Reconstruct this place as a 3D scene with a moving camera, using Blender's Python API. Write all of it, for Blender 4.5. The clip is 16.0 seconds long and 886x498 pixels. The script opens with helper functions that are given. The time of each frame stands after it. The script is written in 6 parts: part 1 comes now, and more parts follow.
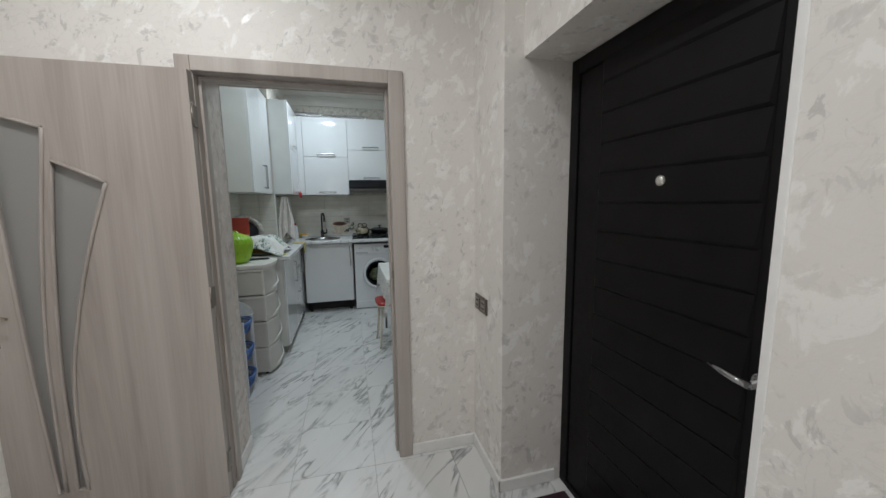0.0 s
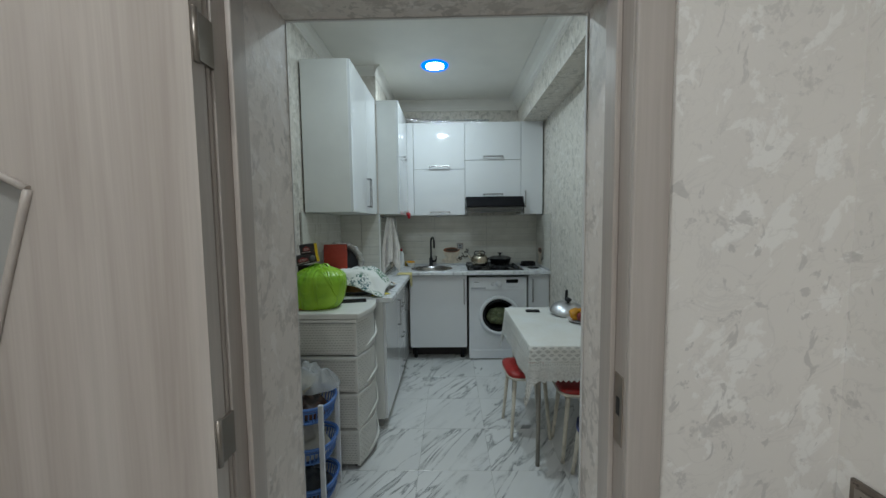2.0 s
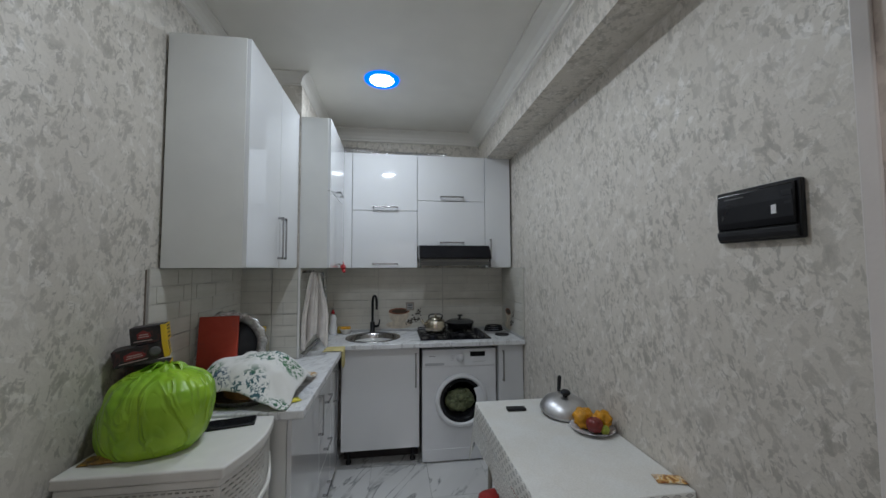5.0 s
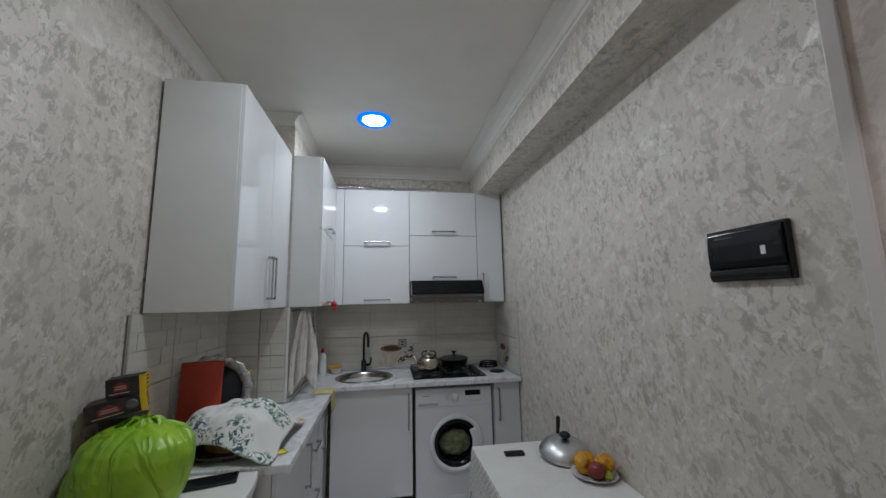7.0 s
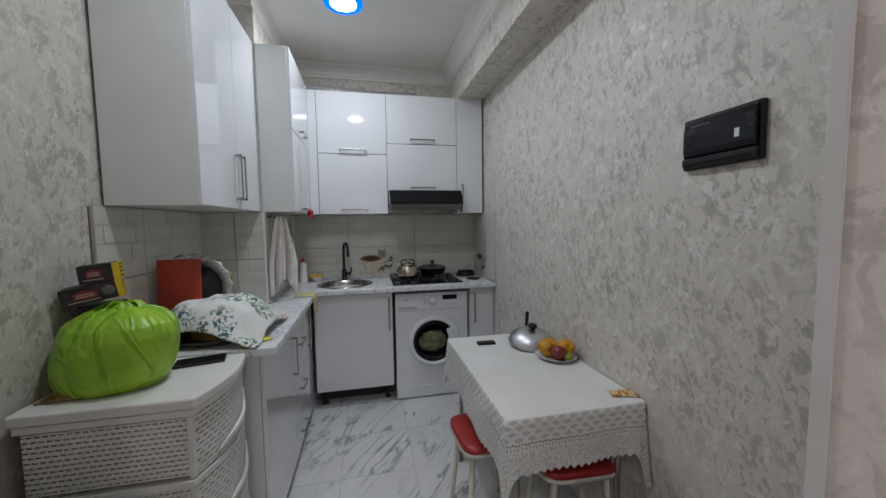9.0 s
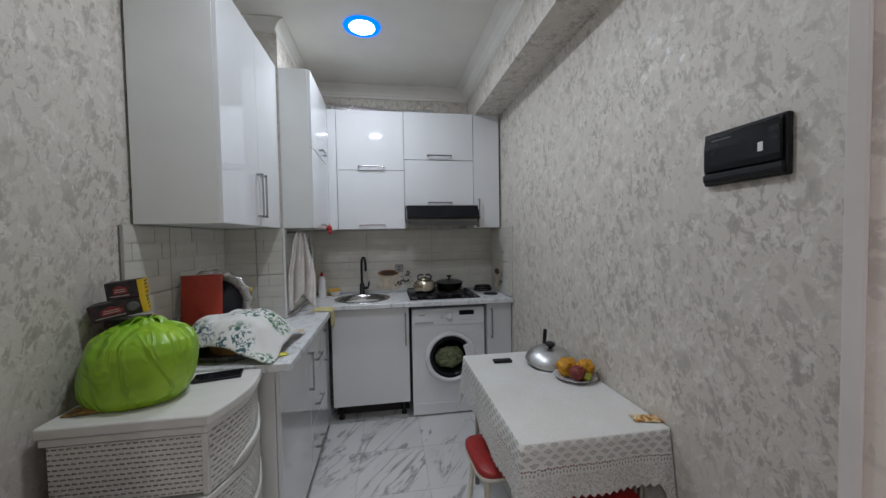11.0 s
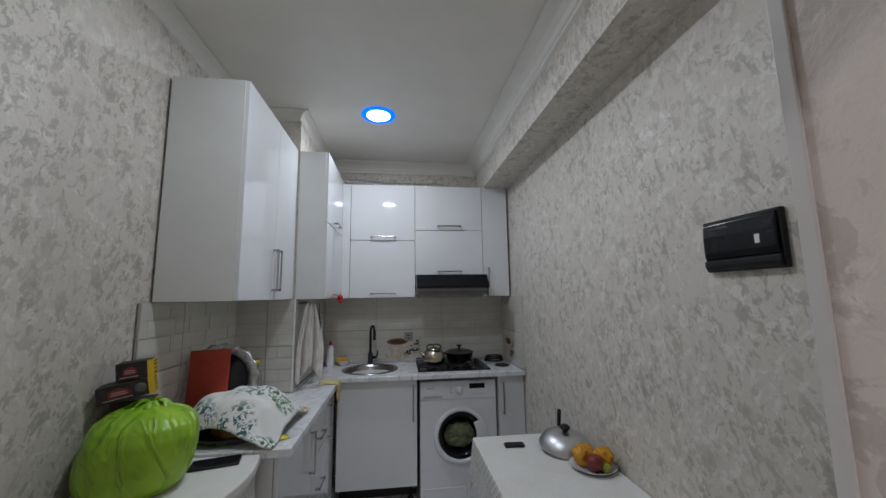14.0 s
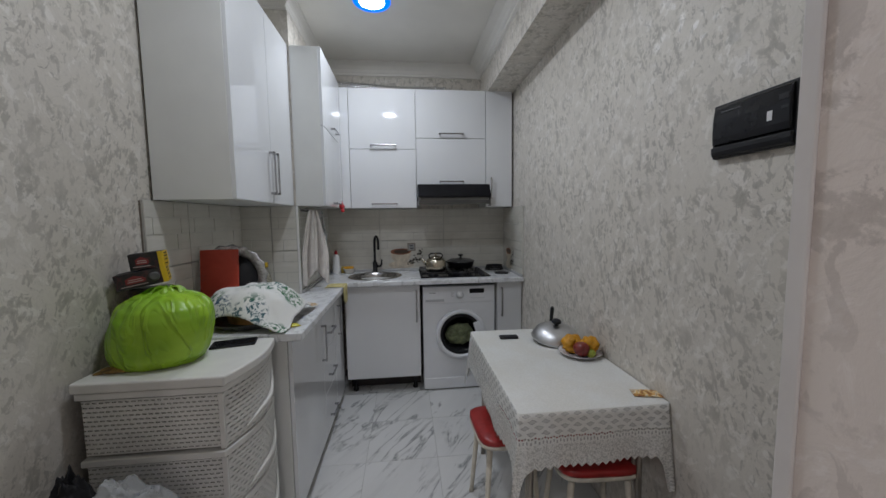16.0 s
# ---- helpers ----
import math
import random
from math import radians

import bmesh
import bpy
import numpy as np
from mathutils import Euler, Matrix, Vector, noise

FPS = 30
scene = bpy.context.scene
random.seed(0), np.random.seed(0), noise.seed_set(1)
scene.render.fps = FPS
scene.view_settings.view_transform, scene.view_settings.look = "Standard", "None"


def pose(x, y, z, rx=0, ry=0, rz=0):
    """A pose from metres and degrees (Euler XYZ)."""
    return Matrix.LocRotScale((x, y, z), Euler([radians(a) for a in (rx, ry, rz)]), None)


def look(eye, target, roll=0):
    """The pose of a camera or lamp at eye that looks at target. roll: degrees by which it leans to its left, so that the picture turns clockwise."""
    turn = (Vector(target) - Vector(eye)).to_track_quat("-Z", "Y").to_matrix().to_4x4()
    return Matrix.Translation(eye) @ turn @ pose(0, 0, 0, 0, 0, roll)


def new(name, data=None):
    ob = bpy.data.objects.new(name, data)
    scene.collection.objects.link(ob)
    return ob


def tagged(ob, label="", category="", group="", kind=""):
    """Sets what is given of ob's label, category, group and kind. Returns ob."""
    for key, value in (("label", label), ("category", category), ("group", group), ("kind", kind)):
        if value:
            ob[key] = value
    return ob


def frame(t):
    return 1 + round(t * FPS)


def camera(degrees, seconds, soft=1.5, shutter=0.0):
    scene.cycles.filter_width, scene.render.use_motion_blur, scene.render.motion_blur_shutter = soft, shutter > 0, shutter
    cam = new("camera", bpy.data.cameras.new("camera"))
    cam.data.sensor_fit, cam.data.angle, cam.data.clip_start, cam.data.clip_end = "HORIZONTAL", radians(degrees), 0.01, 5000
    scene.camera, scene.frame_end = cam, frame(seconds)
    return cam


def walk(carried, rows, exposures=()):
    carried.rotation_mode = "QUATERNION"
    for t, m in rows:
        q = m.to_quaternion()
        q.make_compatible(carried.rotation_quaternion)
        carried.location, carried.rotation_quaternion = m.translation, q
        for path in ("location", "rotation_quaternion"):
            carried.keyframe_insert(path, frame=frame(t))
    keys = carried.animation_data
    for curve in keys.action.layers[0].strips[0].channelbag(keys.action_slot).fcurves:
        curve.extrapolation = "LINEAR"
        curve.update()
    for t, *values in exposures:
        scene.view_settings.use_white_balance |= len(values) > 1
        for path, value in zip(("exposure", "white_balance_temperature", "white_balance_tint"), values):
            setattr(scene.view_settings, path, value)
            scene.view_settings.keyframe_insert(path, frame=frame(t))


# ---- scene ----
cam = camera(102.3, 16.0)
PATH = [
    (0, (0.029, -0.016, 1.421), (0.529, 1.902, 1.156), -0.8),
    (0.5, (0.052, 0.153, 1.416), (0.376, 2.116, 1.206), -0.4),
    (1, (-0.066, 0.519, 1.434), (0.16, 2.497, 1.244), -1.1),
    (1.5, (-0.083, 0.829, 1.443), (-0.056, 2.822, 1.269), -1.9),
    (2, (-0.123, 1.096, 1.442), (-0.162, 3.091, 1.297), -0.7),
    (2.5, (-0.198, 1.435, 1.441), (-0.024, 3.415, 1.221), -0.8),
    (3, (-0.149, 1.667, 1.471), (-0.132, 3.662, 1.33), -0.8),
    (3.5, (-0.113, 1.792, 1.469), (-0.057, 3.788, 1.363), -0.4),
    (4, (-0.135, 1.866, 1.48), (0.077, 3.854, 1.447), -1.4),
    (4.5, (-0.147, 1.905, 1.502), (0.111, 3.888, 1.542), -0.4),
    (7, (-0.152, 1.923, 1.563), (0.162, 3.879, 1.838), -1.1),
    (7.5, (-0.14, 1.927, 1.522), (0.212, 3.893, 1.622), -1.2),
    (8, (-0.137, 1.927, 1.48), (0.252, 3.889, 1.448), -0.9),
    (8.5, (-0.138, 1.929, 1.44), (0.283, 3.879, 1.296), -0.7),
    (11, (-0.111, 1.934, 1.457), (0.198, 3.909, 1.386), -1.0),
    (11.5, (-0.094, 1.92, 1.512), (0.173, 3.896, 1.672), -0.8),
    (12, (-0.094, 1.906, 1.572), (0.142, 3.833, 2.053), -1.3),
    (12.5, (-0.1, 1.902, 1.6), (0.126, 3.788, 2.225), -1.1),
    (13, (-0.107, 1.907, 1.597), (0.119, 3.803, 2.192), -0.9),
    (13.5, (-0.106, 1.914, 1.573), (0.126, 3.853, 2.005), -0.9),
    (14, (-0.09, 1.901, 1.538), (0.153, 3.869, 1.797), -0.8),
    (14.5, (-0.057, 1.869, 1.508), (0.139, 3.855, 1.642), -0.5),
    (15, (-0.035, 1.848, 1.473), (0.128, 3.841, 1.51), -0.7),
    (15.5, (-0.025, 1.851, 1.45), (0.131, 3.843, 1.366), -0.8),
    (16, (-0.059, 1.904, 1.431), (0.149, 3.886, 1.261), -0.8),
]
walk(cam, [(t, look(eye, target, roll)) for t, eye, target, roll in PATH],
     exposures=[(0, -0.25, 5920, 0), (1, -0.08, 5780, -2), (2, -0.36, 5780, -5), (2.5, -0.38, 5680, -7), (3, -0.24, 5680, -4), (3.5, -0.28, 5750, -1), (4.5, -0.45, 5950, 5), (7, -0.62, 6100, 9), (8, -0.5, 6100, 10), (11, -0.33, 6100, 10), (12, -0.6, 6050, 10), (13.5, -0.64, 6050, 10), (14.5, -0.5, 6100, 10), (16, -0.45, 6150, 10)])

# ---- world and lights ----
world = bpy.data.worlds.new("world")
scene.world = world
world.use_nodes = True
world.node_tree.nodes["Background"].inputs[0].default_value = (0.6, 0.65, 0.7, 1)
world.node_tree.nodes["Background"].inputs[1].default_value = 0.02


def downlight(x, y, z, watts, colour, size=0.15):
    d = bpy.data.lights.new("downlight_lamp", "AREA")
    d.shape, d.size, d.energy, d.color = "DISK", size, watts, colour
    new("downlight_lamp", d).matrix_world = pose(x, y, z)


COOL, WARM = (0.97, 1.0, 1.045), (1.0, 0.908, 0.888)
KITCHEN_LAMPS = [(-0.232, 3.15), (-0.24, 4.355)]
HALL_LAMPS = [(-0.6, 0.9), (0.2, -0.9)]
for lx, ly in KITCHEN_LAMPS:
    downlight(lx, ly, 2.812, 10.5, COOL)
for (lx, ly), watts in zip(HALL_LAMPS, (19, 20)):
    downlight(lx, ly, 2.735, watts, WARM)


# ---- materials ----
def nodes_of(name):
    m = bpy.data.materials.new(name)
    m.use_nodes = True
    return m, m.node_tree, m.node_tree.nodes["Principled BSDF"]


def add(nt, kind, **values):
    n = nt.nodes.new(kind)
    for key, value in values.items():
        n.inputs[key.replace("_", " ")].default_value = value
    return n


def coords(nt, scale=(1, 1, 1), turn=(0, 0, 0), shuffle=False):
    tc = nt.nodes.new("ShaderNodeTexCoord")
    rot = nt.nodes.new("ShaderNodeMapping")
    rot.inputs["Rotation"].default_value = [radians(a) for a in turn]
    mp = nt.nodes.new("ShaderNodeMapping")
    mp.inputs["Scale"].default_value = scale
    nt.links.new(tc.outputs["Object"], rot.inputs["Vector"])
    nt.links.new(rot.outputs["Vector"], mp.inputs["Vector"])
    if shuffle:
        oi = nt.nodes.new("ShaderNodeObjectInfo")
        mul = nt.nodes.new("ShaderNodeMath")
        mul.operation = "MULTIPLY"
        mul.inputs[1].default_value = 37.0
        nt.links.new(oi.outputs["Random"], mul.inputs[0])
        nt.links.new(mul.outputs[0], mp.inputs["Location"])
    return mp.outputs["Vector"]


def noise_tex(nt, vec, scale, detail=4, rough=0.55, distortion=0.0):
    n = add(nt, "ShaderNodeTexNoise", Scale=scale, Detail=detail, Roughness=rough, Distortion=distortion)
    nt.links.new(vec, n.inputs["Vector"])
    return n.outputs["Fac"]


def ramp(nt, fac, *stops):
    r = nt.nodes.new("ShaderNodeValToRGB")
    while len(r.color_ramp.elements) < len(stops):
        r.color_ramp.elements.new(0.5)
    for e, (p, c) in zip(r.color_ramp.elements, stops):
        e.position, e.color = p, (*c, 1) if len(c) == 3 else c
    nt.links.new(fac, r.inputs["Fac"])
    return r.outputs["Color"]


def grey(v):
    return (v, v, v)


def mix(nt, fac, a, b, kind="MIX"):
    m = nt.nodes.new("ShaderNodeMix")
    m.data_type, m.blend_type = "RGBA", kind
    for sock, v in ((m.inputs[0], fac), (m.inputs[6], a), (m.inputs[7], b)):
        if isinstance(v, (int, float)):
            sock.default_value = v
        elif isinstance(v, tuple):
            sock.default_value = (*v, 1)
        else:
            nt.links.new(v, sock)
    return m.outputs[2]


def bump(nt, bsdf, height, strength=0.2, dist=0.01):
    b = add(nt, "ShaderNodeBump", Strength=strength, Distance=dist)
    nt.links.new(height, b.inputs["Height"])
    nt.links.new(b.outputs["Normal"], bsdf.inputs["Normal"])


def plain(name, colour, rough=0.5, metal=0.0, vary=0.08, scale=14, bumps=0.05, coat=0.0, **more):
    """A paint, plastic, cloth or metal with faint mottling and relief."""
    m, nt, b = nodes_of(name)
    v = coords(nt)
    f = noise_tex(nt, v, scale, 5)
    lo, hi = tuple(c * (1 - vary) for c in colour), tuple(min(1, c * (1 + vary)) for c in colour)
    nt.links.new(ramp(nt, f, (0.3, lo), (0.7, hi)), b.inputs["Base Color"])
    g = noise_tex(nt, v, scale * 4, 3)
    nt.links.new(ramp(nt, g, (0.3, grey(max(0.02, rough * 0.85))), (0.7, grey(min(1, rough * 1.15)))), b.inputs["Roughness"])
    b.inputs["Metallic"].default_value = metal
    b.inputs["Coat Weight"].default_value = coat
    for key, value in more.items():
        b.inputs[key.replace("_", " ")].default_value = value
    if bumps:
        bump(nt, b, noise_tex(nt, v, scale * 9, 3), bumps, 0.004)
    return m


def plaster(name, base, dark, light, size, low, tall, lines, relief):
    """Trowelled silk plaster: pale ground, torn grey dabs at two sizes, thin scrape marks and silky dabs."""
    m, nt, b = nodes_of(name)
    v = coords(nt, (1.0, 1.0, 1.0 / tall), (22, 20, 0))
    gate = ramp(nt, noise_tex(nt, coords(nt), size * 0.2, 3), (0.36, grey(0.25)), (0.55, grey(1)))
    f = noise_tex(nt, v, size, 7, 0.66, 0.35)
    g = noise_tex(nt, coords(nt, (1.0, 1.0, 0.6), (-32, -28, 0)), size * 1.1, 6, 0.66, 0.5)
    h = noise_tex(nt, coords(nt, (1.0, 1.0, 0.55), (14, -17, 0)), size * 2.1, 5, 0.6, 0.6)
    dabs = mix(nt, 1.0, ramp(nt, f, (low, grey(0)), (low + 0.035, grey(0.62)), (low + 0.15, grey(1))), gate, "MULTIPLY")
    flecks = mix(nt, 1.0, ramp(nt, h, (low + 0.02, grey(0)), (low + 0.055, grey(0.75))), gate, "MULTIPLY")
    marks = mix(nt, 1.0, dabs, flecks, "LIGHTEN")
    scrape = ramp(nt, noise_tex(nt, coords(nt, (1.0, 1.0, 1.6), (35, 35, 0)), size * 0.8, 5, 0.55, 1.1), (0.475, grey(0)), (0.5, grey(lines)), (0.525, grey(0)))
    scrape = mix(nt, 1.0, scrape, gate, "MULTIPLY")
    sheen = ramp(nt, g, (0.55, grey(0)), (0.59, grey(1)))
    ground = mix(nt, noise_tex(nt, v, 1.7, 3), tuple(c * 0.94 for c in base), tuple(c * 1.05 for c in base))
    col = mix(nt, mix(nt, 1.0, sheen, grey(0.75), "MULTIPLY"), ground, light)
    col = mix(nt, marks, col, dark)
    col = mix(nt, scrape, col, tuple(c * 0.92 for c in dark))
    nt.links.new(col, b.inputs["Base Color"])
    nt.links.new(mix(nt, sheen, grey(0.52), grey(0.32)), b.inputs["Roughness"])
    bump(nt, b, mix(nt, 0.5, f, g), relief, 0.007)
    return m


KITCHEN_PLASTER = plaster("silk_plaster_grey", (0.645, 0.605, 0.54), (0.375, 0.35, 0.305), (0.75, 0.715, 0.66), 21, 0.54, 1.6, 0.25, 0.45)
# reveal: larger dabs, with the hall lamp's pink light mixed into the colours
REVEAL_PLASTER = plaster("silk_plaster_hall_lit", (0.69, 0.63, 0.58), (0.44, 0.395, 0.36), (0.77, 0.72, 0.68), 14, 0.54, 1.0, 0.2, 0.4)
HALL_PLASTER = plaster("silk_plaster_cream", (0.745, 0.71, 0.67), (0.53, 0.505, 0.48), (0.85, 0.83, 0.80), 12, 0.59, 0.9, 0.22, 0.4)


def laminate():
    m, nt, b = nodes_of("door_laminate")
    streak = noise_tex(nt, coords(nt, (8, 8, 0.55)), 1.0, 5, 0.6, 0.5)
    fine = noise_tex(nt, coords(nt, (150, 150, 3)), 1.0, 3)
    col = ramp(nt, streak, (0.27, (0.30, 0.26, 0.23)), (0.5, (0.405, 0.36, 0.325)), (0.73, (0.49, 0.45, 0.415)))
    nt.links.new(mix(nt, 0.14, col, ramp(nt, fine, (0.35, (0.25, 0.21, 0.18)), (0.65, (0.45, 0.40, 0.36)))), b.inputs["Base Color"])
    b.inputs["Roughness"].default_value = 0.42
    bump(nt, b, fine, 0.08, 0.003)
    return m


def marble(name, shuffle, scale=1.0, tint=(0.70, 0.70, 0.69), gloss=0.12, vein_tone=(0.25, 0.255, 0.255), spread=0.032):
    """White marble look with slanting grey veins."""
    m, nt, b = nodes_of(name)
    v = coords(nt, (scale, scale, scale), (0, 0, -57), shuffle)
    wob = noise_tex(nt, v, 3.2, 6, 0.62, 0.4)
    st = coords(nt, (0.8 * scale, 3.6 * scale, 1.1 * scale), (0, 0, -57), shuffle)
    vein = noise_tex(nt, st, 2.0, 7, 0.56, 0.7)
    line = ramp(nt, vein, (0.495 - spread, grey(0)), (0.495, grey(1)), (0.495 + spread * 0.5, grey(0.5)), (0.495 + spread * 1.6, grey(0)))
    gate = ramp(nt, wob, (0.42, grey(0.10)), (0.56, grey(1)))
    amount = mix(nt, 1.0, line, gate, "MULTIPLY")
    cloud = ramp(nt, noise_tex(nt, st, 1.3, 4), (0.35, tuple(c * 0.92 for c in tint)), (0.65, tint))
    nt.links.new(mix(nt, amount, cloud, vein_tone), b.inputs["Base Color"])
    nt.links.new(ramp(nt, wob, (0.3, grey(gloss * 0.8)), (0.7, grey(gloss * 1.7))), b.inputs["Roughness"])
    return m


LAMINATE = laminate()
FLOOR_TILE = marble("floor_marble_tile", True)
COUNTER = marble("worktop_marble", False, 2.2, (0.74, 0.75, 0.76), 0.25, (0.46, 0.46, 0.47), 0.034)
GROUT = plain("grout", (0.45, 0.45, 0.43), 0.9, scale=60)
CEILING_PAINT = plain("ceiling_paint", (0.80, 0.78, 0.73), 0.55, vary=0.03, scale=5, bumps=0.03)
WHITE_TRIM = plain("white_trim", (0.78, 0.77, 0.75), 0.35, vary=0.05)
BEAD = plain("corner_bead_paint", (0.62, 0.60, 0.58), 0.4, vary=0.05)
GLOSS_WHITE = plain("gloss_white_front", (0.71, 0.72, 0.73), 0.045, vary=0.015, scale=3, bumps=0.012, coat=0.4)
SATIN_WHITE = plain("satin_white_board", (0.68, 0.685, 0.66), 0.38, vary=0.03, scale=6)
HOLE_SHADE = plain("hole_shade_paint", (0.03, 0.03, 0.03), 0.8)
CHROME = plain("brushed_chrome", (0.40, 0.40, 0.41), 0.24, 1.0, bumps=0.02)
STEEL = plain("stainless_steel", (0.43, 0.42, 0.41), 0.26, 1.0, scale=40)
BLACK_GLOSS = plain("black_gloss_plastic", (0.010, 0.010, 0.012), 0.16, vary=0.2, Specular_IOR_Level=0.25)
BLACK_MATT = plain("black_matt", (0.014, 0.014, 0.016), 0.45, vary=0.25, Specular_IOR_Level=0.3)
WHITE_PLASTIC = plain("white_plastic", (0.76, 0.76, 0.75), 0.32, vary=0.03)
APPLIANCE = plain("appliance_enamel", (0.78, 0.79, 0.81), 0.2, vary=0.02, bumps=0.0)
DOOR_BLACK = plain("entrance_door_film", (0.007, 0.006, 0.0065), 0.5, vary=0.3, scale=8, bumps=0.10, Specular_IOR_Level=0.17)


def wall_tile_mat():
    m, nt, b = nodes_of("backsplash_glaze")
    v = coords(nt, (1, 1, 1), (0, 0, 0))
    cloud = noise_tex(nt, v, 7, 5)
    streak = noise_tex(nt, coords(nt, (3, 3, 45)), 1.0, 4)
    c = ramp(nt, cloud, (0.3, (0.61, 0.59, 0.52)), (0.7, (0.70, 0.68, 0.61)))
    nt.links.new(mix(nt, 0.2, c, ramp(nt, streak, (0.35, (0.50, 0.49, 0.45)), (0.6, (0.72, 0.71, 0.68)))), b.inputs["Base Color"])
    b.inputs["Roughness"].default_value = 0.22
    bump(nt, b, streak, 0.06, 0.004)
    return m


WALL_TILE = wall_tile_mat()


def glow(name, colour, strength):
    m, nt, b = nodes_of(name)
    b.inputs["Base Color"].default_value = (0.8, 0.8, 0.8, 1)
    b.inputs["Emission Color"].default_value = (*colour, 1)
    b.inputs["Emission Strength"].default_value = strength
    return m


# ---- mesh helpers: everything is written in the place's own coordinates ----
BASE = {}


def box(bm, lo, hi, mi=0, bev=0.0, seg=2):
    (x0, y0, z0), (x1, y1, z1) = lo, hi
    m = Matrix.Translation(((x0 + x1) / 2, (y0 + y1) / 2, (z0 + z1) / 2)) @ Matrix.Diagonal((x1 - x0, y1 - y0, z1 - z0, 1))
    g = bmesh.ops.create_cube(bm, size=1, matrix=m)
    faces = {f for v in g["verts"] for f in v.link_faces}
    for f in faces:
        f.material_index = mi
    if bev:
        bmesh.ops.bevel(bm, geom=list({e for f in faces for e in f.edges}), offset=bev, segments=seg, affect="EDGES", profile=0.5, material=mi)
    return g["verts"]


def lathe(bm, profile, centre, seg=28, mi=0, m=None, caps=True):
    """Turn a (radius, height) profile round the z axis at centre, or by the matrix m."""
    m = m or Matrix.Translation(centre)
    rings = []
    for r, z in profile:
        rings.append([bm.verts.new(m @ Vector((r * math.cos(2 * math.pi * i / seg), r * math.sin(2 * math.pi * i / seg), z))) for i in range(seg)])
    for a, b in zip(rings, rings[1:]):
        for i in range(seg):
            f = bm.faces.new((a[i], a[(i + 1) % seg], b[(i + 1) % seg], b[i]))
            f.smooth, f.material_index = True, mi
    if caps:
        for ring, flip in ((rings[0], True), (rings[-1], False)):
            f = bm.faces.new(ring[::-1] if flip else ring)
            f.material_index = mi


def tube(bm, pts, radius, seg=10, mi=0, caps=True):
    """A round bar along a line of points; radius may be one number or one a point."""
    pts = [Vector(p) for p in pts]
    radii = radius if isinstance(radius, (list, tuple)) else [radius] * len(pts)
    rings, side = [], None
    for i, p in enumerate(pts):
        d = (pts[min(i + 1, len(pts) - 1)] - pts[max(i - 1, 0)]).normalized()
        if side is None:
            side = d.orthogonal().normalized()
        side = (side - d * side.dot(d)).normalized()
        up = d.cross(side)
        rings.append([bm.verts.new(p + radii[i] * (side * math.cos(2 * math.pi * k / seg) + up * math.sin(2 * math.pi * k / seg))) for k in range(seg)])
    for a, b in zip(rings, rings[1:]):
        for k in range(seg):
            f = bm.faces.new((a[k], a[(k + 1) % seg], b[(k + 1) % seg], b[k]))
            f.smooth, f.material_index = True, mi
    if caps:
        bm.faces.new(rings[0][::-1]).material_index = mi
        bm.faces.new(rings[-1]).material_index = mi


def prism(bm, outline, place, depth, mi=0):
    """Extrude a flat outline: place(u, v, w) gives the point, w runs from 0 to depth."""
    a = [bm.verts.new(place(u, v, 0)) for u, v in outline]
    b = [bm.verts.new(place(u, v, depth)) for u, v in outline]
    fs = [bm.faces.new(a[::-1]), bm.faces.new(b)]
    for i in range(len(a)):
        j = (i + 1) % len(a)
        fs.append(bm.faces.new((a[i], a[j], b[j], b[i])))
    for f in fs:
        f.material_index = mi


def sheet(bm, nu, nv, place, mi=0, closed=False):
    """A grid of faces over u, v from 0 to 1."""
    rows = [[bm.verts.new(place(i / nu, j / nv)) for i in range(nu if closed else nu + 1)] for j in range(nv + 1)]
    for j in range(nv):
        for i in range(nu):
            k = (i + 1) % nu if closed else i + 1
            f = bm.faces.new((rows[j][i], rows[j][k], rows[j + 1][k], rows[j + 1][i]))
            f.smooth, f.material_index = True, mi
    return rows


def finish(bm, name, mats, at=(0, 0, 0)):
    bmesh.ops.recalc_face_normals(bm, faces=bm.faces)
    bmesh.ops.translate(bm, verts=bm.verts, vec=-Vector(at))
    me = bpy.data.meshes.new(name)
    bm.to_mesh(me)
    bm.free()
    for m in mats if isinstance(mats, (list, tuple)) else [mats]:
        me.materials.append(m)
    return new(name, me)


def setting(name, bm, mats, label="", category=""):
    return tagged(finish(bm, name, mats), label, category, kind="structure")


def solo(name, at, bm, mats, label, category, group=""):
    """A thing of one mesh, with its origin at its base."""
    ob = finish(bm, name, mats, at)
    ob.location = at
    BASE[ob.name] = at
    return tagged(ob, label, category, group)


def thing(name, at, label, category, group=""):
    ob = new(name)
    ob.empty_display_size = 0.05
    ob.location = at
    BASE[ob.name] = at
    return tagged(ob, label, category, group)


def part(owner, name, bm, mats, label=""):
    at = BASE[owner.name]
    ob = finish(bm, name, mats, at)
    ob.parent = owner
    BASE[ob.name] = at
    return tagged(ob, label)


def soften(ob, width=0.003, seg=2):
    b = ob.modifiers.new("bevel", "BEVEL")
    b.width, b.segments, b.limit_method = width, seg, "ANGLE"
    return ob


# ---- large structure ----
LEFT, RIGHT, BACK, DOORY, KITY, KCEIL, HCEIL = -1.13, 0.90, 5.30, 1.83, 2.186, 2.83, 2.75
OL, OR, OJ, OK, OT = -0.625, 0.312, -0.600, 0.282, 2.04   # plastered opening between hall and kitchen
HALL_R, REC_FAR, REC_NEAR, HALL_L, HALL_B = 0.69, 1.452, 0.40, -1.75, -1.6
PIL_X, PIL_Y = -0.77, 4.36

